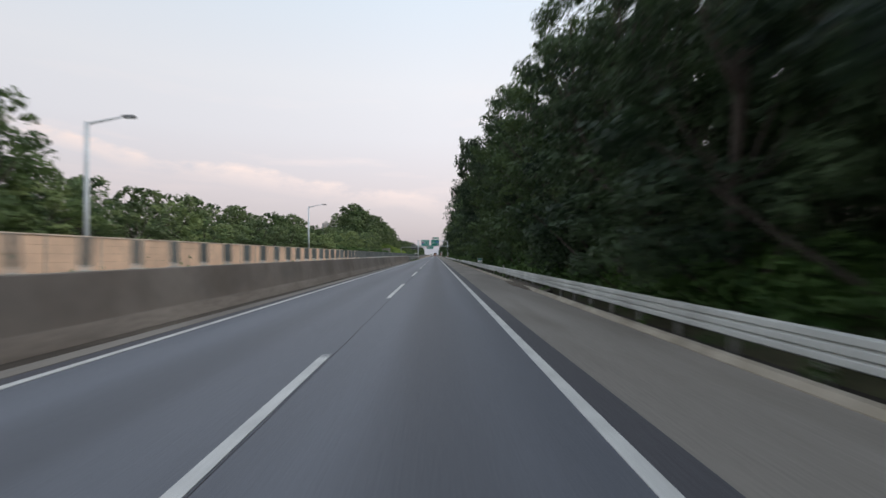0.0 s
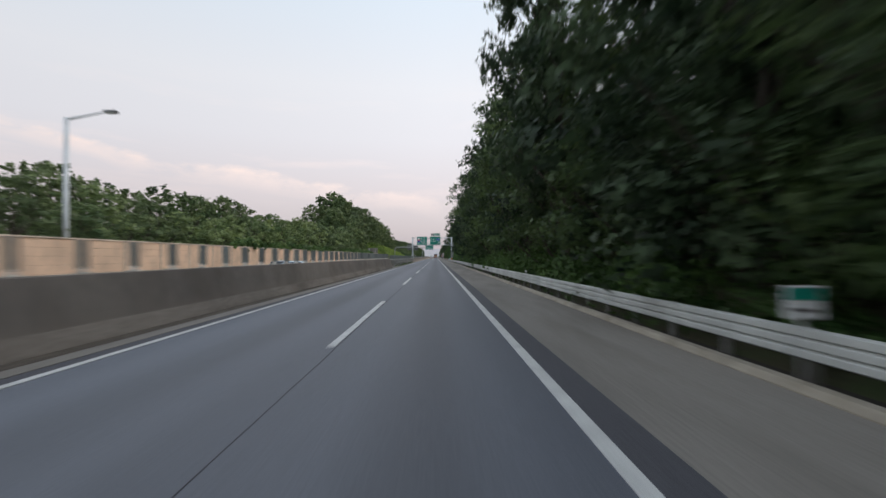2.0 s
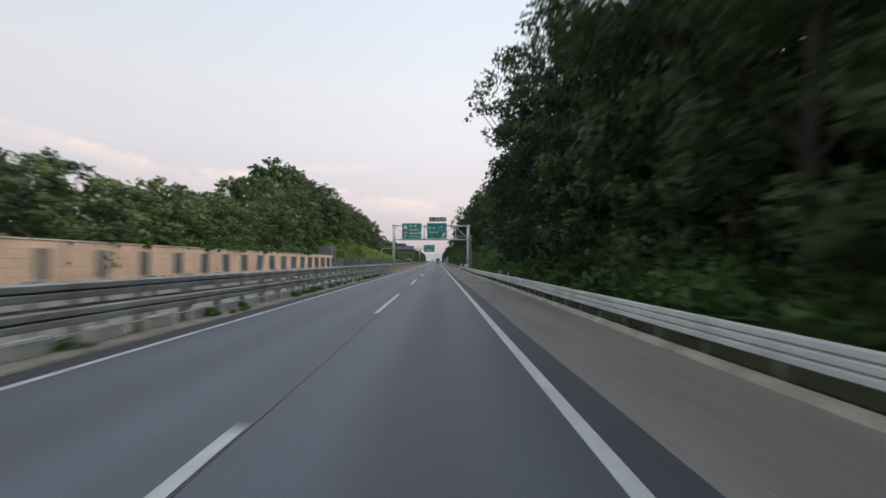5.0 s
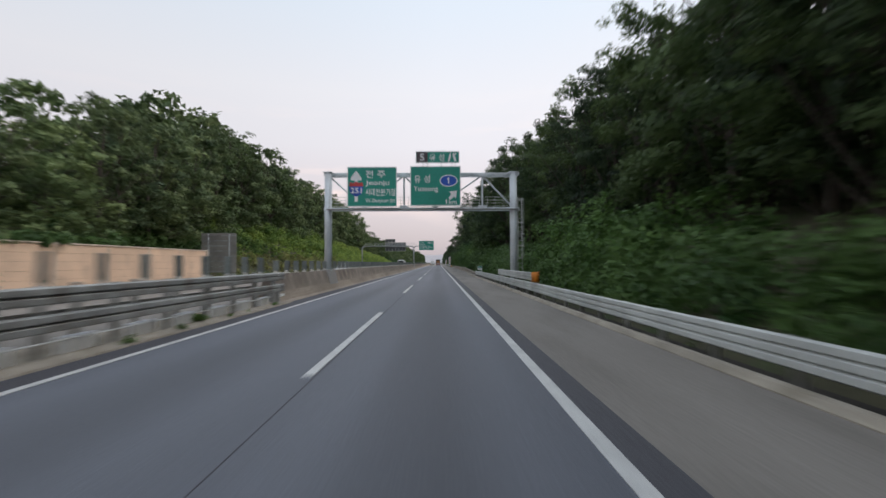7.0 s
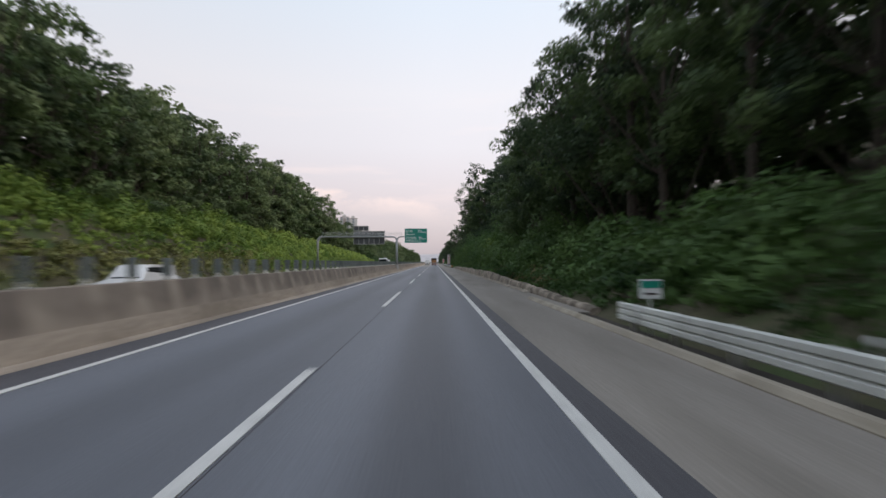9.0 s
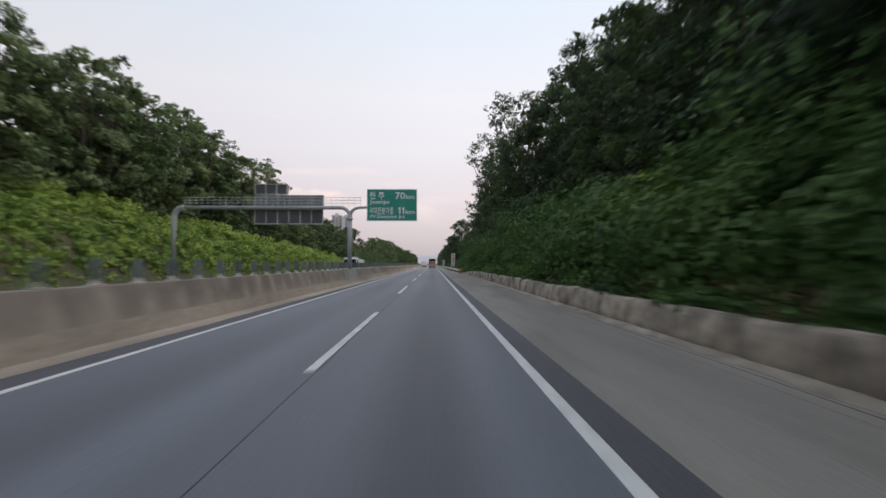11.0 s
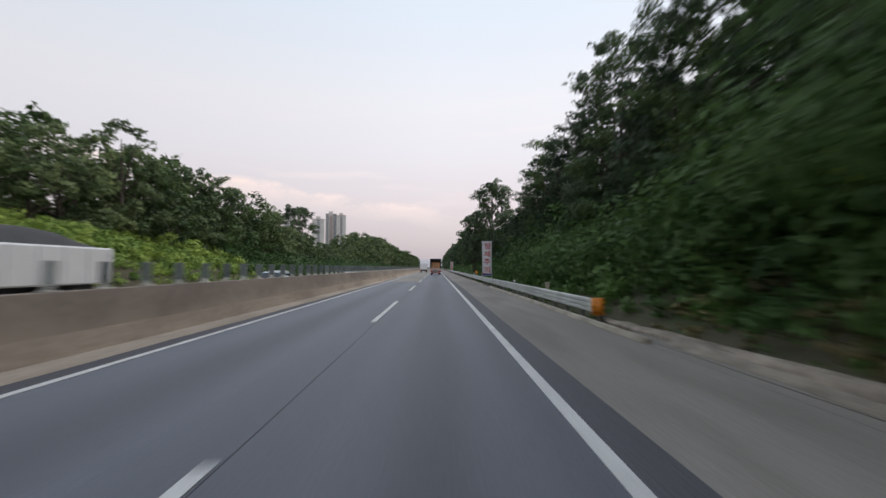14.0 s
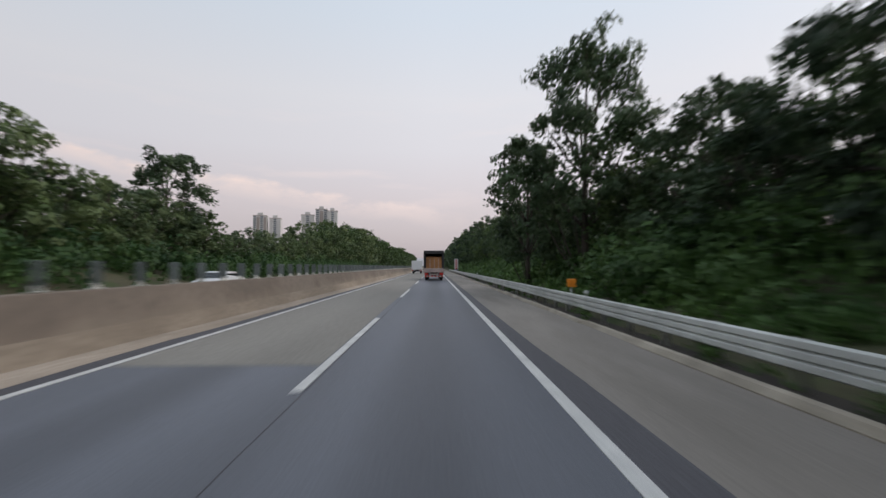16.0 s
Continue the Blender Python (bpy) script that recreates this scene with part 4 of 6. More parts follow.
# the route board
SY = -0.66
b1 = sign_board(-6.06, -2.69, 5.58, 8.30, gantry)
b1.location.y = SY
lettering("letter", "전 주", -4.82, 7.54, 0.53, 1.35, SIGN_WHITE, b1)
lettering("letter", "Jeonju", -4.82, 6.96, 0.42, 1.62, SIGN_WHITE, b1)
lettering("letter", "서대전분기점", -4.82, 6.32, 0.50, 2.02, SIGN_WHITE, b1)
lettering("letter", "W.Daejeon Jct", -4.82, 5.80, 0.33, 2.02, SIGN_WHITE, b1)
part("arrow", flat_shape([(-5.56, 5.92), (-5.34, 5.92), (-5.34, 7.38), (-5.09, 7.38), (-5.09, 7.57), (-5.45, 8.05), (-5.81, 7.57), (-5.81, 7.38), (-5.56, 7.38)]), SIGN_WHITE, b1, "white straight-ahead arrow")
part("shield", flat_shape([(-5.89, 7.25), (-5.65, 7.19), (-5.45, 7.29), (-5.25, 7.19), (-5.01, 7.25), (-4.96, 6.78), (-5.09, 6.45), (-5.45, 6.26), (-5.81, 6.45), (-5.94, 6.78)], -0.052), SIGN_BLUE, b1, "blue route shield")
part("shield_top", flat_shape([(-5.89, 7.25), (-5.65, 7.19), (-5.45, 7.29), (-5.25, 7.19), (-5.01, 7.25), (-4.97, 6.97), (-5.93, 6.97)], -0.059), SIGN_RED, b1, "red band of the shield")
lettering("letter", "251", -5.82, 6.49, 0.38, 0.75, SIGN_WHITE, b1, -0.066)
# the exit board
b2 = sign_board(-1.77, 1.66, 5.63, 8.34, gantry)
b2.location.y = SY
lettering("letter", "유 성", -1.52, 7.20, 0.53, 1.10, SIGN_WHITE, b2)
lettering("letter", "Yuseong", -1.56, 6.52, 0.46, 1.68, SIGN_WHITE, b2)
lettering("letter", "km", 0.86, 5.75, 0.30, 0.52, SIGN_WHITE, b2)
part("digit", flat_shape(digit_one(0.62, 5.75, 0.30)), SIGN_WHITE, b2)
part("route_disc", flat_shape(oval(0.84, 7.34, 0.62, 0.41)), SIGN_WHITE, b2, "white ring of the route mark")
part("route_disc", flat_shape(oval(0.84, 7.34, 0.55, 0.35), -0.052), SIGN_BLUE, b2, "blue route mark")
part("digit", flat_shape(digit_one(0.73, 7.14, 0.41), -0.066), SIGN_WHITE, b2)
part("arrow", flat_shape([(0.82, 6.16), (0.96, 6.02), (1.20, 6.26), (1.34, 6.12), (1.41, 6.66), (0.87, 6.60), (1.01, 6.45)]), SIGN_WHITE, b2, "white exit arrow")
# the small board on top
b3 = sign_board(-1.40, 1.58, 8.56, 9.36, gantry)
b3.location.y = SY
part("number_field", flat_shape([(-1.34, 8.62), (-0.58, 8.62), (-0.58, 9.30), (-1.34, 9.30)], -0.045), SIGN_BROWN, b3, "dark number field")
lettering("letter", "5", -1.12, 8.72, 0.47, 0.32, SIGN_WHITE, b3, -0.056)
lettering("letter", "유 성", -0.46, 8.70, 0.50, 1.02, SIGN_WHITE, b3)
part("exit_mark", flat_shape([(0.78, 8.68), (0.94, 8.68), (1.03, 9.22), (0.92, 9.22)]), SIGN_WHITE, b3, "white branching road mark")
part("exit_mark", flat_shape([(1.10, 9.22), (1.22, 9.22), (1.40, 8.68), (1.22, 8.68)]), SIGN_WHITE, b3)
part("exit_mark", flat_shape([(1.05, 8.95), (1.16, 8.95), (1.42, 9.22), (1.30, 9.24)], -0.052), SIGN_WHITE, b3)
for x in (-0.9, -0.6, 0.35, 1.05, 1.3):
    part("stay", tube([(x, SY + 0.05, 8.25), (x, SY + 0.05, 8.9)], 0.026, 6), STEEL, gantry)
for x in (-5.6, -4.3, -3.1, -1.3, 0.0, 1.3):
    for z in (ZT, ZB + 0.2):
        part("hanger", box((x - 0.035, SY + 0.03, z - 0.045), (x + 0.035, 0.0, z + 0.045)), STEEL, gantry)
# pedestals that the posts stand on
for y, half, wide, low in ((GY, 1.2, 0.5, 0.0), (312.6, 3.1, 0.41, 0.40)):
    bm = extrude([(-7.5 + wide + 0.02, low), (-7.5 + wide, low + 0.05), (-7.28, 1.30), (-7.31, 1.33), (-7.69, 1.33), (-7.72, 1.30), (-7.5 - wide, low + 0.05), (-7.52 - wide, low)], y - half, y + half, 5)
    tagged(part("gantry_pedestal", bm, PEDESTAL), "grey concrete pedestal set in the median barrier", "pedestal", "gantry pedestals")

# ---- pipe gantry on the median with a distance sign and a message panel ----
PY = 312.7
pipe = base("pipe_gantry", pose(0, PY, 0), "grey bent pipe gantry with railing over the opposite carriageway", "sign gantry")
BZ, PX = 6.82, -7.35


def bend(cx, cz, r, a0, a1, n=8):
    return [(cx + r * math.cos(radians(a0 + (a1 - a0) * i / n)), 0.0, cz + r * math.sin(radians(a0 + (a1 - a0) * i / n))) for i in range(n + 1)]


part("post", tube([(PX, 0, 1.3), (PX, 0, BZ - 0.6)], 0.21, 16), PIPE, pipe)
part("far_post", tube([(-23.0, 0, 0.0)] + bend(-22.1, BZ - 0.9, 0.9, 180, 90), 0.25, 14), PIPE, pipe)
part("beam", tube([(-22.1, 0, BZ), (-8.4, 0, BZ)] + bend(PX - 0.85, BZ - 0.85, 0.85, 90, 0)[1:], 0.17, 14), PIPE, pipe)
part("sign_arm", tube(bend(PX + 0.85, BZ - 0.85, 0.85, 180, 90) + [(-4.6, 0, BZ + 0.05)], 0.17, 14, 0.12), PIPE, pipe)
part("collar", tube([(PX, 0, 5.75), (PX, 0, 5.85)], 0.31, 16), PIPE, pipe)
for z in (BZ + 0.38, BZ + 0.64, BZ + 0.9):
    part("railing_bar", tube([(-22.0, -0.2, z), (-6.3, -0.2, z)], 0.02, 6), STEEL, pipe)
upright = mesh_of("railing_upright", tube([(0, -0.2, BZ + 0.1), (0, -0.2, BZ + 0.9)], 0.016, 5))
for k in range(31):
    piece("railing_upright", upright, STEEL, pipe, "", Matrix.Translation((-22.0 + 0.52 * k, 0, 0)))
msg = part("message_panel", box((-16.0, 0.30, 6.66), (-9.8, 0.52, 7.98), 0.02), PANEL_BACK, pipe, "grey back of a message panel")
part("lower_panel", box((-15.95, 0.30, 5.36), (-9.85, 0.50, 6.655), 0.02), PANEL_DARK, msg, "dark cells between pale ribs")
for k in range(7):
    part("rib", box((-16.0 + 1.016 * k, 0.22, 5.33), (-15.9 + 1.016 * k, 0.298, 7.98)), STEEL_DULL, msg)
for z in (5.33, 6.60, 7.88):
    part("rib", box((-16.0, 0.185, z), (-9.8, 0.218, z + 0.10)), STEEL_DULL, msg)
top_panel = part("small_panel", box((-16.0, 0.30, 8.06), (-13.0, 0.50, 8.98), 0.02), PANEL_DARK, pipe)
for k in range(4):
    part("rib", box((-16.0 + 0.96 * k, 0.22, 8.06), (-15.88 + 0.96 * k, 0.298, 8.98)), STEEL_DULL, top_panel)
for z in (8.03, 8.92):
    part("rib", box((-16.0, 0.185, z), (-13.0, 0.218, z + 0.09)), STEEL_DULL, top_panel)
b4 = sign_board(-5.77, -1.29, 5.58, 8.44, pipe)
b4.location.y = -0.4
lettering("letter", "전 주", -5.54, 7.54, 0.66, 1.34, SIGN_WHITE, b4)
lettering("letter", "70", -3.22, 7.56, 0.61, 0.84, SIGN_WHITE, b4)
lettering("letter", "km", -2.31, 7.56, 0.39, 0.80, SIGN_WHITE, b4)
lettering("letter", "Jeonju", -5.54, 7.03, 0.44, 1.74, SIGN_WHITE, b4)
lettering("letter", "서대전분기점", -5.54, 6.20, 0.63, 2.10, SIGN_WHITE, b4)
for x in (-2.98, -2.66):
    part("digit", flat_shape(digit_one(x, 6.21, 0.61)), SIGN_WHITE, b4)
lettering("letter", "km", -2.31, 6.21, 0.39, 0.80, SIGN_WHITE, b4)
lettering("letter", "W.Daejeon Jct", -5.54, 5.75, 0.39, 3.15, SIGN_WHITE, b4)


# ---- banners, marker posts, lamps ----
def banner(x, y, z0, z1, words, wide=1.1):
    b = base("banner_sign", pose(x, y, 0, 0, 0, 0), "tall white banner with red letters on a steel frame", "banner", "roadside banners")
    zb = ground_z(x, y) - 0.3
    for s in (-1, 1):
        part("frame_post", tube([(s * wide / 2, 0.05, zb), (s * wide / 2, 0.05, z1 + 0.06)], 0.035, 8), STEEL, b)
    for z in (z0, z1):
        part("frame_bar", tube([(-wide / 2 - 0.1, 0.05, z), (wide / 2 + 0.1, 0.05, z)], 0.03, 8), STEEL, b)
    bm = bmesh.new()
    n = 8
    rows = []
    for k in range(n + 1):
        z = z0 + (z1 - z0) * k / n
        rows.append([bm.verts.new((-wide / 2 + wide * j / 4, 0.012 * math.sin(k * 1.3 + j), z)) for j in range(5)])
    for r0, r1 in zip(rows, rows[1:]):
        for j in range(4):
            bm.faces.new((r0[j], r0[j + 1], r1[j + 1], r1[j])).smooth = True
    bmesh.ops.solidify(bm, geom=bm.faces[:], thickness=0.006)
    cloth = part("cloth", bm, CLOTH, b)
    hgt = (z1 - z0) / (len(words) + 0.35)
    for i, ch in enumerate(words):
        lettering("letter", ch, -wide * 0.33, z1 - hgt * (i + 1), hgt * 0.78, wide * 0.66, SIGN_RED, cloth, -0.03)
    part("bottom_mark", box((-wide / 2, -0.035, z0 + 0.02), (wide / 2, -0.02, z0 + 0.15)), SIGN_BLUE, cloth, "blue band along the hem")
    part("bottom_mark", flat_shape([(-wide / 2, z0 + 0.155), (0.1, z0 + 0.155), (wide / 2, z0 + 0.17), (wide / 2, z0 + 0.2), (-0.1, z0 + 0.2), (-wide / 2, z0 + 0.27)], -0.03), SIGN_RED, cloth, "red sweep above the hem")
    return b


banner(5.48, 392.8, 0.88, 4.48, "정체주의", 0.98)
second = banner(5.9, 520.0, 0.7, 3.8, "", 1.0)
for k in range(5):
    part("letter_bar", box((-0.25, -0.04, 1.0 + 0.55 * k), (0.25, -0.025, 1.36 + 0.55 * k)), SIGN_RED, [o for o in second.children if o.name.startswith("cloth")][0])


def distance_sign(x, y):
    b = base("distance_marker", pose(x, y, 0), "small green and white marker plate on a post", "marker sign", "distance markers")
    zb = ground_z(x, y) - 0.2
    part("post", tube([(0, 0.03, zb), (0, 0.03, 1.3)], 0.03, 8), STEEL, b)
    p = part("plate", box((-0.28, -0.02, 0.82), (0.28, 0.0, 1.30), 0.006), SIGN_WHITE, b)
    part("green_field", box((-0.25, -0.03, 1.09), (0.25, -0.021, 1.27)), SIGN_GREEN, p, "green upper field")
    part("writing", box((-0.16, -0.03, 0.92), (0.16, -0.021, 0.97)), SIGN_BROWN, p)


def delineator(x, y, z=0.76, mat=None):
    b = base("delineator", pose(x, y, 0), "small white reflector post on the guardrail", "reflector", "delineators")
    part("stem", box((-0.02, -0.02, z - 0.02), (0.02, 0.02, z + 0.08)), STEEL, b)
    part("reflector", tube([(0, -0.02, z + 0.13), (0, 0.02, z + 0.13)], 0.065, 12), mat or SIGN_WHITE, b)


for x, y in ((5.42, 55.85), (5.5, 231.4)):
    distance_sign(x, y)
for y in (37, 77, 117, 157, 197, 225, 375, 408, 450, 490):
    delineator(RAIL_X + 0.08 + blend(VERGE, y), y, 0.70)
for x, y, wide in ((6.05, 368.3, 0.09), (5.9, 165.8, 0.12), (5.85, 213.3, 0.12)):
    m1 = base("marker_post", pose(x, y, 0), "short pale concrete marker post in the grass", "post", "marker posts")
    part("stone", box((-wide, -0.1, ground_z(x, y) - 0.1), (wide, 0.1, 0.89), 0.03), CAP, m1)
    part("cap", box((-wide - 0.02, -0.12, 0.89), (wide + 0.02, 0.12, 0.93), 0.01), CAP, m1)
m2 = base("reflector_box", pose(6.0, 412.0, 0), "orange reflector plate behind the guardrail", "reflector")
part("stem", tube([(0, 0.05, ground_z(6.0, 412) - 0.1), (0, 0.05, 0.9)], 0.03, 8), STEEL, m2)
part("plate", box((-0.2, -0.03, 0.82), (0.2, 0.03, 1.18), 0.02), ORANGE, m2)


def street_lamp(x, y, tall=9.7):
    b = base("street_lamp", pose(x, y, 0), "tall grey steel street lamp with one arm", "street lamp", "street lamps")
    part("pole", tube([(0, 0, 0), (0, 0, tall)], 0.17, 12, 0.12), POLE, b)
    part("arm", tube([(0, 0, tall - 0.12), (1.2, 0, tall + 0.12), (2.3, 0, tall + 0.34)], 0.075, 8, 0.05), POLE, b)
    bm = bmesh.new()
    add_box(bm, (2.1, -0.16, tall + 0.24), (2.85, 0.16, tall + 0.40), 0.05)
    h = part("lamp_head", bm, PANEL_BACK, b)
    part("lens", box((2.2, -0.12, tall + 0.21), (2.75, 0.12, tall + 0.245), 0.01), SIGN_WHITE, h)
    part("base_plate", box((-0.25, -0.25, 0), (0.25, 0.25, 0.04)), POLE, b)


for y in (27.3, 75.65):
    street_lamp(-20.6, y)

# sign seen from behind beside the end of the noise wall
s = base("roadside_sign", pose(-23.1, 220.6, ground_z(-23.1, 220.6)), "grey slatted back of a roadside sign on two posts", "road sign")
for x in (-1.1, 1.1):
    part("post", tube([(x, 0, -0.4), (x, 0, 5.0)], 0.08, 8), POLE, s)
plate = part("plate", box((-1.85, -0.06, 0.9), (1.85, -0.02, 5.1), 0.01), SIGN_BACK, s)
for k in range(8):
    part("rib", box((-1.83, -0.13, 1.0 + 0.54 * k), (1.83, -0.062, 1.1 + 0.54 * k)), STEEL_DULL, plate)


# ---- vehicles ----
def wheel(parent, x, y, r=0.5, w=0.28):
    bm = tube([(-w / 2, 0, 0), (w / 2, 0, 0)], r, 20)
    bmesh.ops.bevel(bm, geom=[e for e in bm.edges if len(e.link_faces) == 2 and any(len(f.verts) > 4 for f in e.link_faces)], offset=0.05, segments=2, affect="EDGES")
    t = part("wheel", bm, BLACK, parent)
    t.location = (x, y, r)
    part("rim", tube([(-w / 2 - 0.01, 0, 0), (w / 2 + 0.01, 0, 0)], r * 0.55, 14), STEEL, t)


def cargo_truck(x, y):
    b = base("cargo_truck", pose(x, y, 0), "dark box truck with open back and brown load", "truck")
    part("floor", box((-1.2, 0.0, 0.95), (1.2, 8.2, 1.12), 0.02), TRUCK_DARK, b)
    part("side_wall", box((-1.25, 0.0, 1.05), (-1.15, 8.2, 3.62), 0.02), TRUCK_DARK, b)
    part("side_wall", box((1.15, 0.0, 1.05), (1.25, 8.2, 3.62), 0.02), TRUCK_DARK, b)
    part("roof", box((-1.25, 0.0, 3.55), (1.25, 8.2, 3.68), 0.04), TRUCK_DARK, b)
    part("back_frame", box((-1.24, -0.04, 3.30), (1.24, 0.04, 3.66), 0.02), TRUCK_DARK, b)
    part("front_wall", box((-1.14, 8.05, 1.12), (1.14, 8.15, 3.55), 0.02), TRUCK_DARK, b)
    load = part("load", box((-1.0, 0.35, 1.13), (1.0, 7.6, 2.72), 0.05), TRUCK_LOAD, b, "brown covered load")
    part("top_crate", box((-0.96, 0.5, 2.73), (0.96, 5.0, 2.92), 0.04), TRUCK_LOAD, load)
    for x in (-0.48, 0.05, 0.55):
        part("strap", box((x - 0.03, 0.335, 1.14), (x + 0.03, 0.349, 2.70)), TRUCK_GATE, load)
    for s in (-1, 1):
        part("corner_post", box((s * 1.16 - 0.1, -0.05, 1.0), (s * 1.16 + 0.1, 0.06, 3.6), 0.02), TRUCK_DARK, b)
        part("curtain", box((s * 1.04 - 0.06, 0.07, 1.3), (s * 1.04 + 0.06, 0.5, 3.3), 0.03), TRUCK_DARK, b)
    g = part("tailgate", box((-1.22, -0.13, 0.98), (1.22, -0.055, 1.50), 0.02), TRUCK_GATE, b, "pale steel tailgate")
    for k in range(4):
        part("rib", box((-0.98 + 0.62 * k, -0.16, 1.0), (-0.90 + 0.62 * k, -0.131, 1.48)), TRUCK_GATE, g)
    part("bumper", box((-1.15, -0.05, 0.44), (1.15, 0.1, 0.60), 0.02), TRUCK_GATE, b)
    for k in range(6):
        part("bumper_stripe", box((-1.1 + 0.4 * k, -0.062, 0.45), (-0.92 + 0.4 * k, -0.051, 0.59)), TAIL_RED, b, "red reflecting stripe")
    for s in (-1, 1):
        part("tail_light", box((s * 0.92 - 0.24, -0.09, 0.68), (s * 0.92 + 0.24, 0.0, 0.92), 0.02), TAIL_RED, b, "red tail light")
        part("mud_flap", box((s * 0.85 - 0.28, 1.0, 0.2), (s * 0.85 + 0.28, 1.03, 0.85)), BLACK, b)
        for yy in (1.7, 3.0, 8.6):
            wheel(b, s * 0.92, yy, 0.48, 0.34)
    part("stripe_plate", box((-0.5, -0.07, 0.70), (0.5, 0.0, 0.86)), TRUCK_GATE, b)
    part("chassis", box((-0.45, 0.2, 0.6), (0.45, 9.5, 0.95)), TRUCK_DARK, b)
    part("cab", box((-1.15, 8.4, 0.6), (1.15, 10.2, 2.9), 0.12), CAR_BLUE, b)
    return b


def saloon(name, x, y, paint, label, tall=1.46, wagon=False, turn=180):
    """A car that comes towards the driver unless turned."""
    b = base(name, pose(x, y, 0, 0, 0, turn), label, "car", "oncoming cars")
    side = [(-2.25, 0.35), (-2.28, 0.75), (-2.1, 0.98), (-1.9 if wagon else -1.35, 1.02 if not wagon else 1.1), (-1.75 if wagon else -0.8, tall - 0.04), (0.2, tall), (0.55, tall - 0.05), (1.25, 0.98), (2.15, 0.82), (2.3, 0.6), (2.28, 0.3)]
    bm = bmesh.new()
    rings = []
    for xx, k in ((-0.88, 0.96), (-0.80, 1.0), (0.80, 1.0), (0.88, 0.96)):
        rings.append([bm.verts.new((xx * (1.0 if z < 1.0 else 0.84), yy * k, z)) for yy, z in side])
    for r0, r1 in zip(rings, rings[1:]):
        for j in range(len(side)):
            bm.faces.new((r0[j], r0[(j + 1) % len(side)], r1[(j + 1) % len(side)], r1[j])).smooth = True
    bm.faces.new(rings[0])
    bm.faces.new(rings[-1])
    bmesh.ops.recalc_face_normals(bm, faces=bm.faces)
    part("body", bm, paint, b)
    wi = 0.70
    part("windscreen", extrude([(-wi, 0), (wi, 0), (wi * 0.92, 0.02), (-wi * 0.92, 0.02)], 0, 0.62, 1), CAR_GLASS, b)
    b.children[-1].matrix_basis = pose(0, 1.20, 1.02, -34 + 180, 0, 0) @ Matrix.Diagonal((1, 1, -1, 1))
    for s in (-1, 1):
        bm = box((s * 0.80 - 0.012, -1.2, 1.04), (s * 0.80 + 0.012, 0.75, tall - 0.14), 0.005)
        part("side_window", bm, CAR_GLASS, b)
        part("headlight", box((s * 0.62 - 0.18, 2.16, 0.62), (s * 0.62 + 0.18, 2.28, 0.78), 0.03), SIGN_WHITE, b)
        for yy in (-1.4, 1.4):
            wheel(b, s * 0.78, yy, 0.32, 0.2)
    return b


def tipper(x, y, turn=180):
    b = base("dump_truck", pose(x, y, 0, 0, 0, turn), "white dump truck with netted dark load", "truck", "oncoming trucks")
    part("cab", box((-1.2, 2.6, 0.7), (1.2, 4.6, 2.9), 0.18), CAR_WHITE, b)
    part("windscreen", box((-1.05, 4.56, 1.75), (1.05, 4.63, 2.6), 0.05), CAR_GLASS, b)
    for s in (-1, 1):
        part("side_window", box((s * 1.18 - 0.03, 3.2, 1.8), (s * 1.18 + 0.03, 4.3, 2.5), 0.02), CAR_GLASS, b)
        for yy in (3.7, -1.0, -2.4):
            wheel(b, s * 0.98, yy, 0.5, 0.34)
    bed = part("bed", box((-1.22, -4.2, 1.1), (1.22, 2.4, 2.55), 0.06), CAR_WHITE, b)
    for k in range(6):
        part("rib", box((-1.28, -4.0 + 1.15 * k, 1.15), (1.28, -3.88 + 1.15 * k, 2.5)), CAR_WHITE, bed)
    bm = bmesh.new()
    rows = [[bm.verts.new((-1.15 + 2.3 * i / 6, -4.1 + 6.4 * j / 10, 2.5 + 0.75 * math.sin(math.pi * i / 6) * math.sin(math.pi * j / 10) + 0.08 * noise.noise(Vector((i, j, 0.5))))) for i in range(7)] for j in range(11)]
    for r0, r1 in zip(rows, rows[1:]):
        for i in range(6):
            bm.faces.new((r0[i], r0[i + 1], r1[i + 1], r1[i])).smooth = True
    part("load", bm, TRUCK_DARK, b, "dark netted load")
    part("chassis", box((-0.5, -4.0, 0.6), (0.5, 4.2, 1.1)), TRUCK_DARK, b)
    return b


cargo_truck(-0.1, 449.0)
white_truck = base("box_truck", pose(-4.3, 502, 0), "white box truck in the passing lane", "truck")
part("cargo_box", box((-1.2, 0, 0.95), (1.2, 6.5, 3.1), 0.05), CAR_WHITE, white_truck)
part("rear_door", box((-1.1, -0.03, 1.0), (1.1, 0.0, 3.0), 0.01), CAR_WHITE, white_truck)
part("cab", box((-1.1, 6.7, 0.6), (1.1, 8.4, 2.6), 0.15), CAR_WHITE, white_truck)
part("chassis", box((-0.5, 0.1, 0.5), (0.5, 8.0, 0.95)), TRUCK_DARK, white_truck)
for s in (-1, 1):
    part("tail_light", box((s * 0.95 - 0.15, -0.05, 0.7), (s * 0.95 + 0.15, 0.02, 0.88), 0.01), TAIL_RED, white_truck)
    for yy in (1.5, 7.4):
        wheel(white_truck, s * 0.9, yy, 0.42, 0.3)
saloon("car", -10.8, 85.6, CAR_BLUE, "pale blue saloon on the opposite carriageway")
saloon("car", -14.4, 93.4, CAR_SILVER, "silver-grey saloon on the opposite carriageway")
saloon("car", -14.6, 243.5, CAR_WHITE, "white estate car on the opposite carriageway", 1.68, True)
tipper(-14.7, 359.0)
saloon("car", -11.2, 376.5, CAR_BLUE, "pale blue saloon on the opposite carriageway")
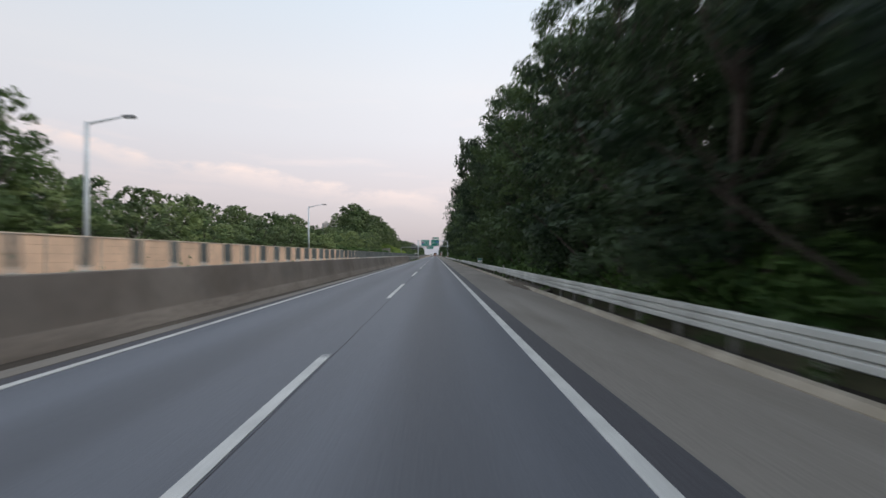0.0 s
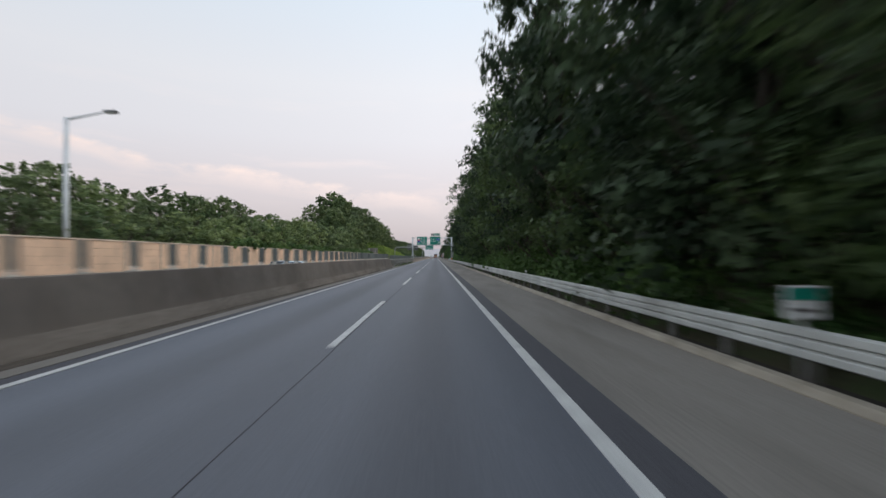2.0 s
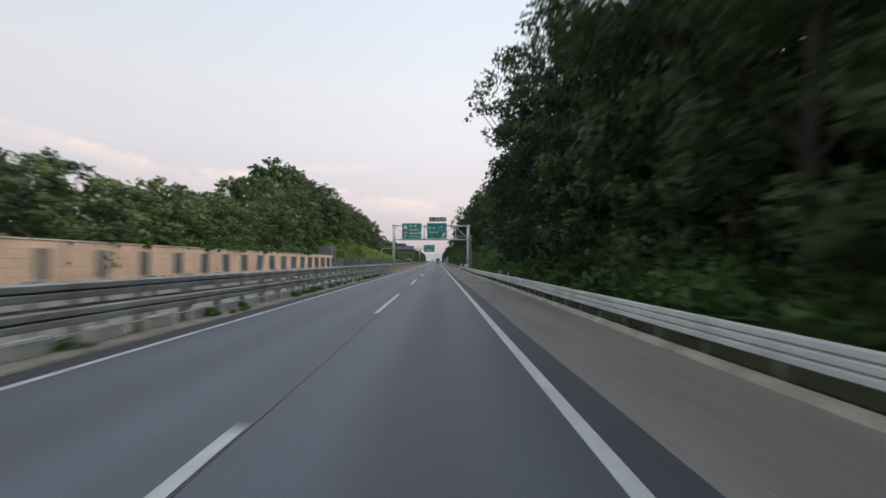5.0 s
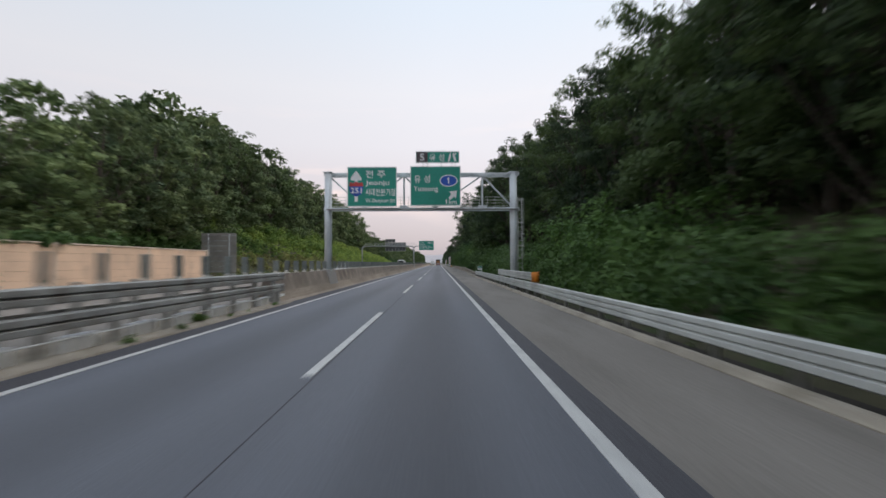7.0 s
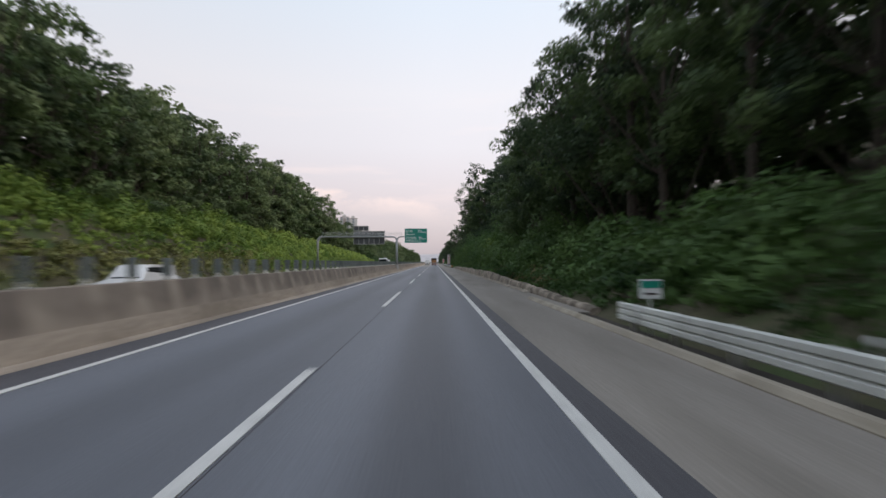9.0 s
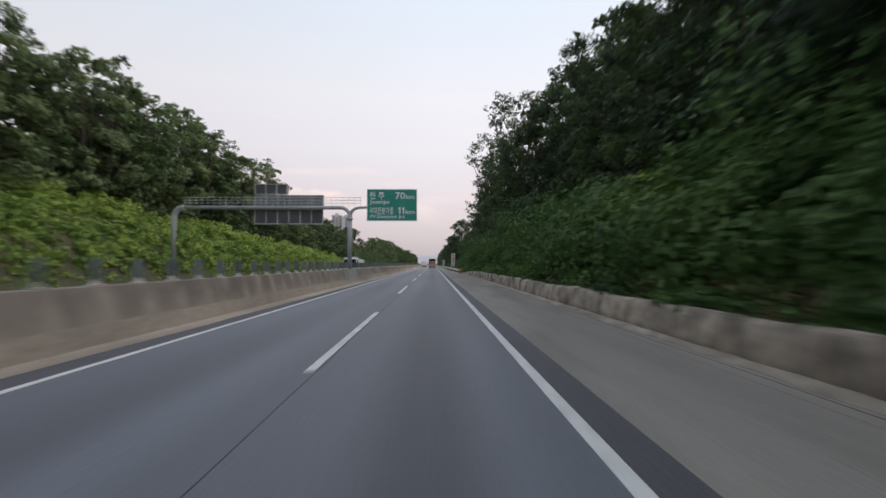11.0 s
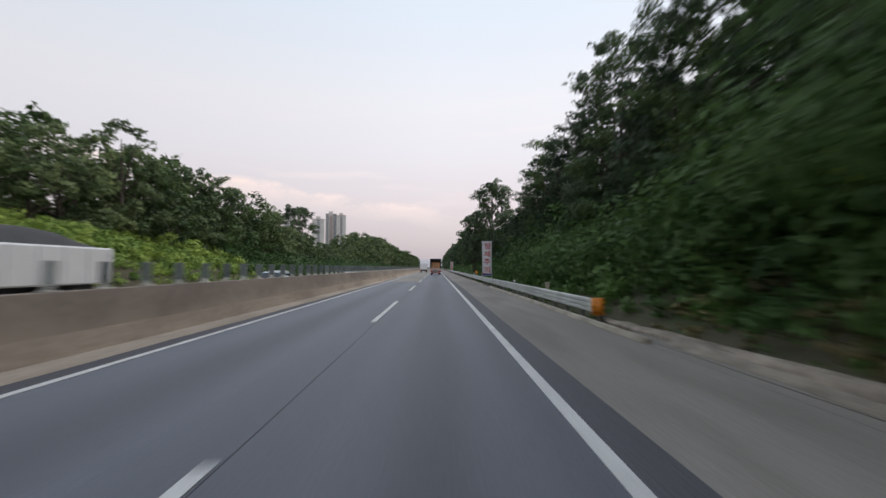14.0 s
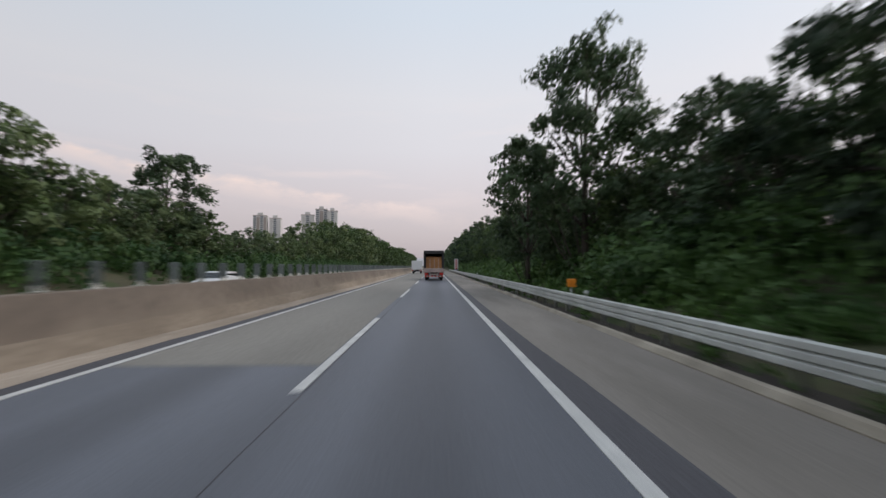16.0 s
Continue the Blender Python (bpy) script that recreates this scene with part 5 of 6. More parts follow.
saloon("car", -14.7, 387.0, CAR_WHITE, "white saloon on the opposite carriageway")
saloon("car", -14.7, 424.0, CAR_WHITE, "white saloon on the opposite carriageway")

# ---- far towers and hills ----
def tower(x, y, z, wide, deep, storeys, turn, tan):
    b = base("apartment_tower", pose(x, y, z, 0, 0, turn), "pale high-rise apartment tower with tan stripes" if tan else "pale high-rise apartment tower", "apartment building", "far towers")
    tall = storeys * 2.9
    part("wall", box((-wide / 2, -deep / 2, -40), (wide / 2, deep / 2, tall), 0.2), FACADE, b)
    n = max(3, int(wide / 4.5))
    for i in range(n):
        xx = -wide / 2 + wide * (i + 0.5) / n
        if i % 2 == tan:
            part("bay", box((xx - wide / n * 0.42, -deep / 2 - 0.9, -40), (xx + wide / n * 0.42, -deep / 2 - 0.01, tall - 2.0), 0.1), FACADE_TAN if tan else FACADE, b)
            continue
        win = mesh_of("window_band", box((xx - wide / n * 0.36, -deep / 2 - 0.35, 0.6), (xx + wide / n * 0.36, -deep / 2 - 0.02, 2.3)))
        for k in range(4, storeys):
            piece("window_band", win, TOWER_GLASS, b, "", Matrix.Translation((0, 0, 2.9 * k)))
    part("roof_house", box((-wide * 0.22, -deep * 0.2, tall), (wide * 0.18, deep * 0.3, tall + 5), 0.2), FACADE, b)
    part("parapet", box((-wide / 2 - 0.3, -deep / 2 - 0.3, tall), (wide / 2 + 0.3, deep / 2 + 0.3, tall + 0.9), 0.1), FACADE_TAN, b)


for x, y, z, w, d, n, t, tan in ((-176, 1039, 0, 17, 14, 25, 12, 0), (-159, 1047, 0, 16, 14, 28, 12, 1), (-143, 1043, 0, 14, 14, 27, 12, 0), (-244, 1047, 0, 18, 14, 25, 12, 1), (-226, 1055, 0, 15, 14, 24, 12, 0)):
    tower(x, y, z, w, d, n, t, tan)

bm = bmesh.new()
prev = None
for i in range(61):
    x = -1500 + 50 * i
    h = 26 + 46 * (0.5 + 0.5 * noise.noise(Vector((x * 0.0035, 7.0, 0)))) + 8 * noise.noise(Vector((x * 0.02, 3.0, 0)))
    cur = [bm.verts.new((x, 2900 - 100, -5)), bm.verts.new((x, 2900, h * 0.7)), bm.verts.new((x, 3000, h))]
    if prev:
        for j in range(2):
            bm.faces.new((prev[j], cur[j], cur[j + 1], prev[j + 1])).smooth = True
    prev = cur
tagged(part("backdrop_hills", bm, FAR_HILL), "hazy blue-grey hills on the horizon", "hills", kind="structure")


# ---- trees ----
def unit(v):
    return v / (np.linalg.norm(v, axis=-1, keepdims=True) + 1e-6)


def leaf_cards(rng, centres, radii, count, size, squash=0.75, shell=0.55, twigs=7):
    """Leaf sprays gathered in tufts on the boughs round the centres, with hollows between; with each the way its tuft bulges."""
    n = len(centres)
    out = unit(rng.normal(size=(n, twigs, 3)) + np.array([0, 0, 0.35]))
    reach = radii[:, None] * (0.45 + 0.55 * rng.random((n, twigs)))
    tuft = centres[:, None] + out * reach[:, :, None] * np.array([1, 1, squash])
    tuft_r = radii[:, None] * (0.24 + 0.30 * rng.random((n, twigs)))
    share = (tuft_r ** 2 / (tuft_r ** 2).sum()).ravel()
    pick = rng.choice(n * twigs, count, p=share)
    d = unit(rng.normal(size=(count, 3)) + np.array([0, 0, 0.3]))
    rad = tuft_r.ravel()[pick] * (shell + (1 - shell) * rng.random(count) ** 0.6) * (0.8 + 0.35 * rng.random(count))
    pos = tuft.reshape(-1, 3)[pick] + d * rad[:, None] * np.array([1, 1, 0.7])
    inner = rng.random(count) < 0.16
    core = centres[pick // twigs] + d * (radii[pick // twigs] * 0.6 * rng.random(count))[:, None]
    pos[inner] = core[inner]
    bulge = unit(d * 0.75 + out.reshape(-1, 3)[pick] * 0.6 + np.array([0, 0, 0.15]) + rng.normal(size=(count, 3)) * 0.16)
    nrm = unit(bulge * 0.8 + rng.normal(size=(count, 3)) * 0.42)
    nrm *= np.sign((nrm * bulge).sum(axis=1) + 1e-9)[:, None]
    side = unit(np.cross(nrm, rng.normal(size=(count, 3))))
    fwd = np.cross(nrm, side)
    s = size * (0.6 + 0.8 * rng.random(count))[:, None]
    v = np.empty((count, 3, 3))
    v[:, 0] = pos - side * s * 0.72
    v[:, 1] = pos - fwd * s * 1.1 + side * s * rng.uniform(-0.5, 0.5, (count, 1))
    v[:, 2] = pos + side * s * 0.72
    return v.reshape(-1, 3), np.repeat(bulge, 3, axis=0)


def leaf_mesh(name, v, bulge):
    """Leaf sprays as one mesh, shaded as the soft tufts that they form."""
    me = bpy.data.meshes.new(name)
    me.vertices.add(len(v))
    me.vertices.foreach_set("co", v.astype(np.float32).ravel())
    me.loops.add(len(v))
    me.loops.foreach_set("vertex_index", np.arange(len(v), dtype=np.int32))
    me.polygons.add(len(v) // 3)
    me.polygons.foreach_set("loop_start", np.arange(0, len(v), 3, dtype=np.int32))
    me.update(calc_edges=True)
    me.attributes.new("custom_normal", "FLOAT_VECTOR", "CORNER").data.foreach_set("vector", bulge.astype(np.float32).ravel())
    return me


def tree_kind(seed, tall, radius, low, count, size, lobes, open_top=0.0, every=2):
    """Trunk and limbs in one mesh, the crown in another, at unit scale in metres."""
    rng = np.random.default_rng(seed)
    bm = bmesh.new()
    lean = rng.normal(size=2) * 0.35
    stem = [(lean[0] * k * k / 16, lean[1] * k * k / 16, tall * 0.88 * k / 4 - (0.4 if k == 0 else 0)) for k in range(5)]
    add_tube(bm, stem, 0.028 * tall * 0.55 + 0.05, 8, 0.04)
    centres, radii = [], []
    for i in range(lobes):
        u = (i + rng.random()) / lobes
        z = tall * (low + (1 - low) * u)
        wide = radius * (0.35 + 0.95 * math.sin(math.pi * min(1.0, 0.20 + 0.74 * u)) ** 0.7) * (1 - 0.22 * u)
        a = i * 2.4 + rng.random() * 1.2
        r = wide * (0.45 + 0.5 * rng.random())
        c = np.array([r * math.cos(a), r * math.sin(a), z])
        centres.append(c)
        radii.append(radius * (0.24 + 0.26 * rng.random()) * (1 - 0.35 * u * (1 - open_top)))
        if i % every == 0:
            k = min(3, int(u * 0.8 * 4 * 0.9 + low * 2))
            s = Vector(stem[k])
            e = Vector(c)
            mid = s.lerp(e, 0.5) + Vector((0, 0, -0.25))
            add_tube(bm, [s, mid, e], 0.10, 5, 0.025)
    centres.append(np.array([0, 0, tall * 0.96]))
    radii.append(radius * 0.3)
    return mesh_of("trunk", bm), leaf_mesh("crown", *leaf_cards(rng, np.array(centres), np.array(radii), count, size))


def stand(kinds, x, y, tall, spin, label, leaf, group, wide=1.0, tilt=0.0):
    """One tree of a kind, scaled to its height, rooted in the ground."""
    trunk, crown, full = kinds
    s = tall / full
    b = base("tree", pose(x, y, ground_z(x, y) - 0.1, 0, tilt, 0) @ Matrix.Rotation(radians(spin), 4, "Z") @ Matrix.Diagonal((s * wide, s * wide, s, 1)), label, "tree", group)
    piece("trunk", trunk, BARK, b)
    me = crown[leaf]
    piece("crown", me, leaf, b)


class Wood:
    """Trees deep in a wood, too many to tell apart: their trunks and crowns gathered into two meshes."""

    def __init__(self):
        self.rows = {}

    def add(self, kind, x, y, tall, spin, leaf):
        trunk, crown, full = kind
        s = tall / full
        c, n = math.cos(spin), math.sin(spin)
        turn = np.array([[c, n, 0], [-n, c, 0], [0, 0, 1]]) * s
        for me, mat in ((trunk, BARK), (crown[leaf], leaf)):
            co = np.empty(len(me.vertices) * 3, dtype=np.float32)
            me.vertices.foreach_get("co", co)
            bulge = None
            if mat is not BARK:
                bulge = np.empty(len(me.vertices) * 3, dtype=np.float32)
                me.attributes["custom_normal"].data.foreach_get("vector", bulge)
                bulge = bulge.reshape(-1, 3) @ (turn / s)
            self.rows.setdefault(mat, []).append((co.reshape(-1, 3) @ turn + (x, y, ground_z(x, y) - 0.1), me, bulge))

    def build(self, label):
        for mat, items in self.rows.items():
            if mat is BARK:
                verts, faces, off = [], [], 0
                for v, me, _ in items:
                    faces += [[i + off for i in p.vertices] for p in me.polygons]
                    verts.append(v)
                    off += len(v)
                me = bpy.data.meshes.new("wood_trunks")
                me.from_pydata(np.concatenate(verts).tolist(), [], faces)
            else:
                me = leaf_mesh("woodland", np.concatenate([i[0] for i in items]), np.concatenate([i[2] for i in items]))
            me.materials.append(mat)
            tagged(new("wood_trunks" if mat is BARK else "woodland", me), "dark bare trunks inside the wood" if mat is BARK else label, "woodland", kind="stuff")


def variants(seed, tall, radius, low, count, size, lobes, leaves, open_top=0.0, every=2):
    t, c = tree_kind(seed, tall, radius, low, count, size, lobes, open_top, every)
    byleaf = {}
    for lf in leaves:
        me = c.copy()
        me.materials.append(lf)
        byleaf[lf] = me
    return (t, byleaf, tall)


tall_kinds = [variants(10 + i, 20, 5.0, 0.07, 14500, 0.165, 34 + 4 * i, (LEAF_DARK, LEAF_MID)) for i in range(4)]
bare_kinds = [variants(15 + i, 20, 5.0, 0.17, 14500, 0.16, 32 + 4 * i, (LEAF_DARK, LEAF_MID)) for i in range(3)]
far_kinds = [variants(20 + i, 20, 5.0, 0.06, 5600, 0.27, 28 + 4 * i, (LEAF_DARK, LEAF_MID, LEAF_OLIVE)) for i in range(4)]
thin_kind = variants(75, 18, 4.6, 0.06, 5500, 0.19, 28, (LEAF_DARK, LEAF_MID), 0.8)
back_kinds = [variants(30 + i, 20, 5.6, 0.10, 1150, 0.66, 30, (LEAF_DARK, LEAF_MID, LEAF_OLIVE), 0.0, 9) for i in range(3)]
horizon_kinds = [variants(40 + i, 20, 6.0, 0.04, 380, 1.2, 26, (LEAF_DARK, LEAF_MID, LEAF_OLIVE), 0.0, 13) for i in range(2)]
small_kinds = [variants(50 + i, 9, 3.8, 0.02, 4000, 0.21, 26, (LEAF_DARK, LEAF_MID, LEAF_HAZED, LEAF_OLIVE)) for i in range(3)]
airy_kind = variants(77, 20, 4.4, 0.34, 3400, 0.22, 22, (LEAF_DARK, LEAF_MID), 0.8)
open_kind = variants(70, 15, 4.0, 0.2, 13000, 0.2, 40, (LEAF_DARK, LEAF_MID), 0.8)

R = random.Random(5)
RIGHT_EDGE = [(-40, 5.0), (165, 5.2), (190, 10.5), (232, 11.0), (252, 7.6), (276, 8.2), (290, 11.0), (318, 11.0), (334, 8.0), (348, 7.6), (362, 9.0), (900, 8.5)]
RIGHT_TALL = [(-40, 16), (35, 16.5), (60, 20), (120, 19.5), (180, 18.5), (215, 15.5), (250, 17), (300, 17.5), (325, 20), (350, 20), (361, 16), (370, 14), (388, 13.6), (395, 12.5), (401, 9.2), (407, 7.2), (430, 6.5), (470, 9), (560, 12), (900, 12)]
y = -14.0
while y < 600:
    tall = blend(RIGHT_TALL, y) * R.uniform(0.76, 1.13)
    edge = blend(RIGHT_EDGE, y)
    r = 4.6 * tall / 20 if tall > 12 else 3.6 * tall / 9
    k = R.choice(tall_kinds if y < 213 else bare_kinds if y < 412 else far_kinds if y < 480 else back_kinds) if tall > 12 else R.choice(small_kinds)
    if 74 < y < 97 or 100 < y < 113 or 171 < y < 184 or 335 < y < 356:
        k = airy_kind if 338 < y < 354 or 174 < y < 180 else thin_kind
    x = edge + r + R.uniform(-0.3, 1.0)
    if 156 < y < 169:
        y += 2.0
        continue
    stand(k, x, y, tall, R.uniform(0, 360), "tall dark broad-leaved tree on the verge" if tall > 12 else "low leafy tree beside the verge", LEAF_DARK if R.random() < (0.45 if 190 < y < 365 else 0.65) else LEAF_MID, "trees along the verge", R.uniform(0.9, 1.12))
    y += R.uniform(3.6, 5.2) * (1.0 if tall > 12 else 0.85)
wood_right = Wood()
y = -10.0
while y < 600:
    tall = blend(RIGHT_TALL, y) * R.uniform(0.9, 1.1)
    x = blend(RIGHT_EDGE, y) + 9.5 + R.uniform(-1, 1.5)
    if 72 < y < 117 or 333 < y < 359 or 172 < y < 186:
        tall *= 0.3 if y > 300 else 0.4 if y < 120 else 0.6
    wood_right.add(R.choice(back_kinds), x, y, tall, R.uniform(0, 6.28), LEAF_MID if y > 190 else LEAF_DARK)
    if tall > 12:
        wood_right.add(R.choice(back_kinds), x + 6, y + 3, tall * 1.02, R.uniform(0, 6.28), LEAF_DARK)
    else:
        wood_right.add(R.choice(back_kinds), x + 5, y + 3, tall * 0.95, R.uniform(0, 6.28), LEAF_DARK)
    if not 333 < y < 358:
        wood_right.add(R.choice(back_kinds), x - 2.5, y + 1.5, tall * 0.62, R.uniform(0, 6.28), LEAF_DARK)
    y += R.uniform(5.0, 6.5)
for i in range(84):
    y = -12 + 4.6 * i
    wood_right.add(R.choice(back_kinds), blend(RIGHT_EDGE, y) + 17 + R.uniform(-1, 1.5), y, R.uniform(8.0, 10.0) * (0.55 if y > 315 or 70 < y < 117 else 1.0), R.uniform(0, 6.28), LEAF_DARK)
for i in range(60):
    y = 600 + 7 * i
    for k in range(2):
        wood_right.add(horizon_kinds[k], 12 + 8 * k + R.uniform(-1, 1), y, R.uniform(11, 15), R.uniform(0, 6.28), LEAF_DARK)
for i in range(12):
    wood_right.add(R.choice(back_kinds), 13.5 + R.uniform(0, 2), 392 + 2.6 * i, R.uniform(7.0, 8.6), R.uniform(0, 6.28), LEAF_DARK)
wood_right.build("dense dark wood behind the verge")
stand(airy_kind, 10.8, 166.0, 20.5, 30, "tall tree with a bare leaning trunk", LEAF_DARK, "trees along the verge", 1.05, -11)
stand(airy_kind, 10.0, 160.5, 19.5, 200, "tall tree with a bare leaning trunk", LEAF_DARK, "trees along the verge", 1.05, -6)
stand(open_kind, 8.6, 75.0, 19.6, 0, "tall leafy tree leaning towards the road", LEAF_DARK, "trees along the verge", 0.55, -10)
stand(open_kind, 9.2, 420.0, 14.6, 40, "tall open-crowned tree standing above the shrubs", LEAF_DARK, "trees along the verge", 0.95)
stand(open_kind, 6.9, 426.0, 10.4, 160, "open-crowned tree beside the verge", LEAF_DARK, "trees along the verge", 1.0)
stand(airy_kind, 9.6, 346.0, 20.5, 70, "tall dark broad-leaved tree leaning over the bank", LEAF_DARK, "trees along the verge", 0.85)
stand(thin_kind, 13.6, 348.5, 10.5, 20, "dark broad-leaved tree behind the bank shrubs", LEAF_DARK, "trees along the verge", 1.0)
for x, y, tall, spin in ((15.5, 91.5, 14.0, 110), (12.6, 361.0, 15.5, 60)):
    stand(thin_kind, x, y, tall, spin, "dark loose-crowned tree behind the verge", LEAF_DARK, "trees along the verge", 1.05)
for x, y, tall, spin in ((15.5, 158.5, 17.5, 40), (15.0, 169.0, 17.0, 300)):
    stand(far_kinds[0], x, y, tall, spin, "dark broad-leaved tree behind the verge", LEAF_DARK, "trees along the verge", 1.05)
for x, y, tall, spin in ((12.0, 391.0, 13.2, 20), (13.0, 397.0, 11.5, 140)):
    stand(tall_kinds[1], x, y, tall, spin, "dense dark broad-leaved tree on the verge", LEAF_MID, "trees along the verge", 1.1)

LEFT_EDGE = [(-40, -21.8), (150, -21.8), (200, -24.4), (230, -27.5), (262, -28.2), (285, -30.4), (335, -30.4), (366, -29.5), (395, -28.5), (430, -26), (900, -24.5)]
LEFT_TALL = [(-40, 6.0), (90, 6.0), (140, 7.2), (185, 7.4), (203, 9.0), (214, 12.6), (240, 15.5), (285, 14.6), (330, 15.4), (358, 15.8), (366, 13), (378, 9.5), (395, 12.4), (406, 12.2), (418, 10.4), (430, 8.6), (455, 5.6), (480, 5.6), (505, 8.0), (540, 12.5), (600, 15.5), (700, 14), (900, 12)]
y = 4.0
while y < 600:
    tall = blend(LEFT_TALL, y) * R.uniform(0.82, 1.1)
    big = tall > 11.5
    r = 4.4 * tall / 20 if big else 3.4 * tall / 9
    k = R.choice(far_kinds if y < 520 else back_kinds) if big else R.choice(small_kinds)
    x = blend(LEFT_EDGE, y) - r - R.uniform(-0.3, 1.4)
    leaf = R.choice((LEAF_OLIVE, LEAF_OLIVE, LEAF_OLIVE, LEAF_MID) if big else (LEAF_HAZED, LEAF_HAZED, LEAF_OLIVE) if y < 210 else (LEAF_OLIVE, LEAF_OLIVE, LEAF_MID))
    stand(k, x, y, tall, R.uniform(0, 360), "broad-leaved tree above the bank" if big else "leafy young tree behind the wall", leaf, "trees on the far bank", 1.15 if big else 1.2)
    y += R.uniform(3.4, 4.8)
wood_left = Wood()
y = 8.0
while y < 640:
    tall = blend(LEFT_TALL, y) * R.uniform(0.95, 1.2)
    wood_left.add(R.choice(back_kinds), blend(LEFT_EDGE, y) - 4 - R.uniform(0, 2), y + 2, tall * 0.7, R.uniform(0, 6.28), LEAF_MID)
    wood_left.add(R.choice(back_kinds), blend(LEFT_EDGE, y) - 9 - R.uniform(0, 3), y, tall, R.uniform(0, 6.28), R.choice((LEAF_OLIVE, LEAF_OLIVE, LEAF_MID)))
    y += R.uniform(5.0, 6.5)
for i in range(46):
    y = 228 + 3.4 * i
    wood_left.add(R.choice(back_kinds), -41 - R.uniform(0, 9), y, R.uniform(14, 17) * (0.9 if y < 242 else 1.28 if y < 300 else 1.0 if y < 330 else 0.8), R.uniform(0, 6.28), LEAF_OLIVE if i % 3 else LEAF_MID)
for i in range(62):
    wood_left.add(R.choice(back_kinds), -43 - R.uniform(0, 6), 42 + 3 * i, ((10.0 if i < 42 else 8.0) + 1.4 * math.exp(-((3 * i - 110) / 18) ** 2)) * R.uniform(0.93, 1.1), R.uniform(0, 6.28), LEAF_OLIVE if i % 3 else LEAF_MID)
for i in range(24):
    wood_left.add(R.choice(back_kinds), -28.5 - R.uniform(0, 3), 394 + 2.6 * i, R.uniform(6.4, 7.6), R.uniform(0, 6.28), LEAF_MID if i % 3 else LEAF_DARK)
for i in range(60):
    y = 600 + 7 * i
    for k in range(2):
        wood_left.add(horizon_kinds[k], -27 - 9 * k + R.uniform(-2, 2), y, R.uniform(11, 15), R.uniform(0, 6.28), LEAF_OLIVE if k else LEAF_MID)
wood_left.build("dense green wood above the far bank")
stand(small_kinds[0], -24.6, 25.0, 10.8, 80, "broad-leaved tree leaning over the noise wall", LEAF_MID, "trees on the far bank", 0.9)
stand(small_kinds[2], -27.5, 29.0, 9.6, 200, "broad-leaved tree behind the noise wall", LEAF_MID, "trees on the far bank", 0.95)
stand(far_kinds[1], -34.5, 321.0, 17.0, 10, "tall broad-leaved tree standing over the far bank", LEAF_MID, "trees on the far bank", 1.0)
stand(far_kinds[3], -37.5, 328.0, 16.6, 90, "tall broad-leaved tree standing over the far bank", LEAF_OLIVE, "trees on the far bank", 1.0)
stand(far_kinds[2], -33.5, 365.5, 17.3, 130, "tall broad-leaved tree standing over the far bank", LEAF_MID, "trees on the far bank", 1.1)
stand(far_kinds[0], -36.5, 358.0, 16.4, 250, "tall broad-leaved tree standing over the far bank", LEAF_OLIVE, "trees on the far bank", 1.1)
stand(open_kind, -31.5, 447.0, 13.5, 20, "tall round-crowned tree above the shrubs", LEAF_DARK, "trees on the far bank", 1.25)


# ---- low growth ----
def growth(name, seed, count_lobes, area, height, leaf, count, size, label, category, lift=0.0):
    """Shrubs or creepers that cover a stretch of ground: area (x0, x1, y0, y1), height of the lobes above it."""
    rng = np.random.default_rng(seed)
    x0, x1, y0, y1 = area
    cs = np.empty((count_lobes, 3))
    rs = np.empty(count_lobes)
    for i in range(count_lobes):
        x, y = x0 + (x1 - x0) * rng.random(), y0 + (y1 - y0) * rng.random()
        slide = blend(LEFT_TOE, y) + 20.6 if x < -20 else 0.0
        h = height * (0.35 + 0.9 * rng.random())
        u = abs(x - x0) / abs(x1 - x0)
        x += slide
        cs[i] = (x, y, (lift or ground_z(x, y)) + h * 0.35 * (0.4 + 0.8 * u))
        rs[i] = h * 0.75 * (0.45 + 0.55 * min(1.0, u * 2.5))
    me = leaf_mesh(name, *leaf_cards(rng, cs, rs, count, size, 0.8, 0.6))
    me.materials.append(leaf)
    return tagged(new(name, me), label, category, kind="stuff")


growth("undergrowth", 30, 240, (6.2, 9.5, -12, 60), 1.7, LEAF_SHRUB, 28000, 0.145, "dense green shrubs and creepers behind the guardrail", "undergrowth")
growth("undergrowth", 1, 440, (6.2, 9.5, 58, 190), 1.8, LEAF_SHRUB, 48000, 0.145, "dense dark shrubs and creepers behind the guardrail", "undergrowth")
growth("bank_shrubs", 32, 42, (7.2, 10.8, 188, 207), 3.3, LEAF_LUSH, 15000, 0.14, "tall green shrubs beside the gantry post", "shrubs")
growth("bank_shrubs", 23, 260, (6.2, 9.2, 186, 226), 1.8, LEAF_SHRUB, 26000, 0.13, "low green shrubs at the dark edge of the wood", "shrubs")
growth("bank_shrubs", 2, 170, (6.7, 11.0, 224, 262), 2.2, LEAF_SHRUB, 34000, 0.14, "dense green shrubs covering the bank", "shrubs")
growth("bank_shrubs", 27, 140, (6.7, 12.5, 258, 300), 3.2, LEAF_SHRUB, 40000, 0.15, "dense green shrubs covering the bank", "shrubs")
growth("bank_shrubs", 3, 170, (7.9, 13.0, 298, 352), 3.3, LEAF_LUSH, 46000, 0.15, "dense green shrubs billowing over the bank", "shrubs")
growth("bank_shrubs", 25, 260, (6.9, 13.0, 352, 425), 2.9, LEAF_SHRUB, 44000, 0.15, "dense green shrubs covering the bank", "shrubs")
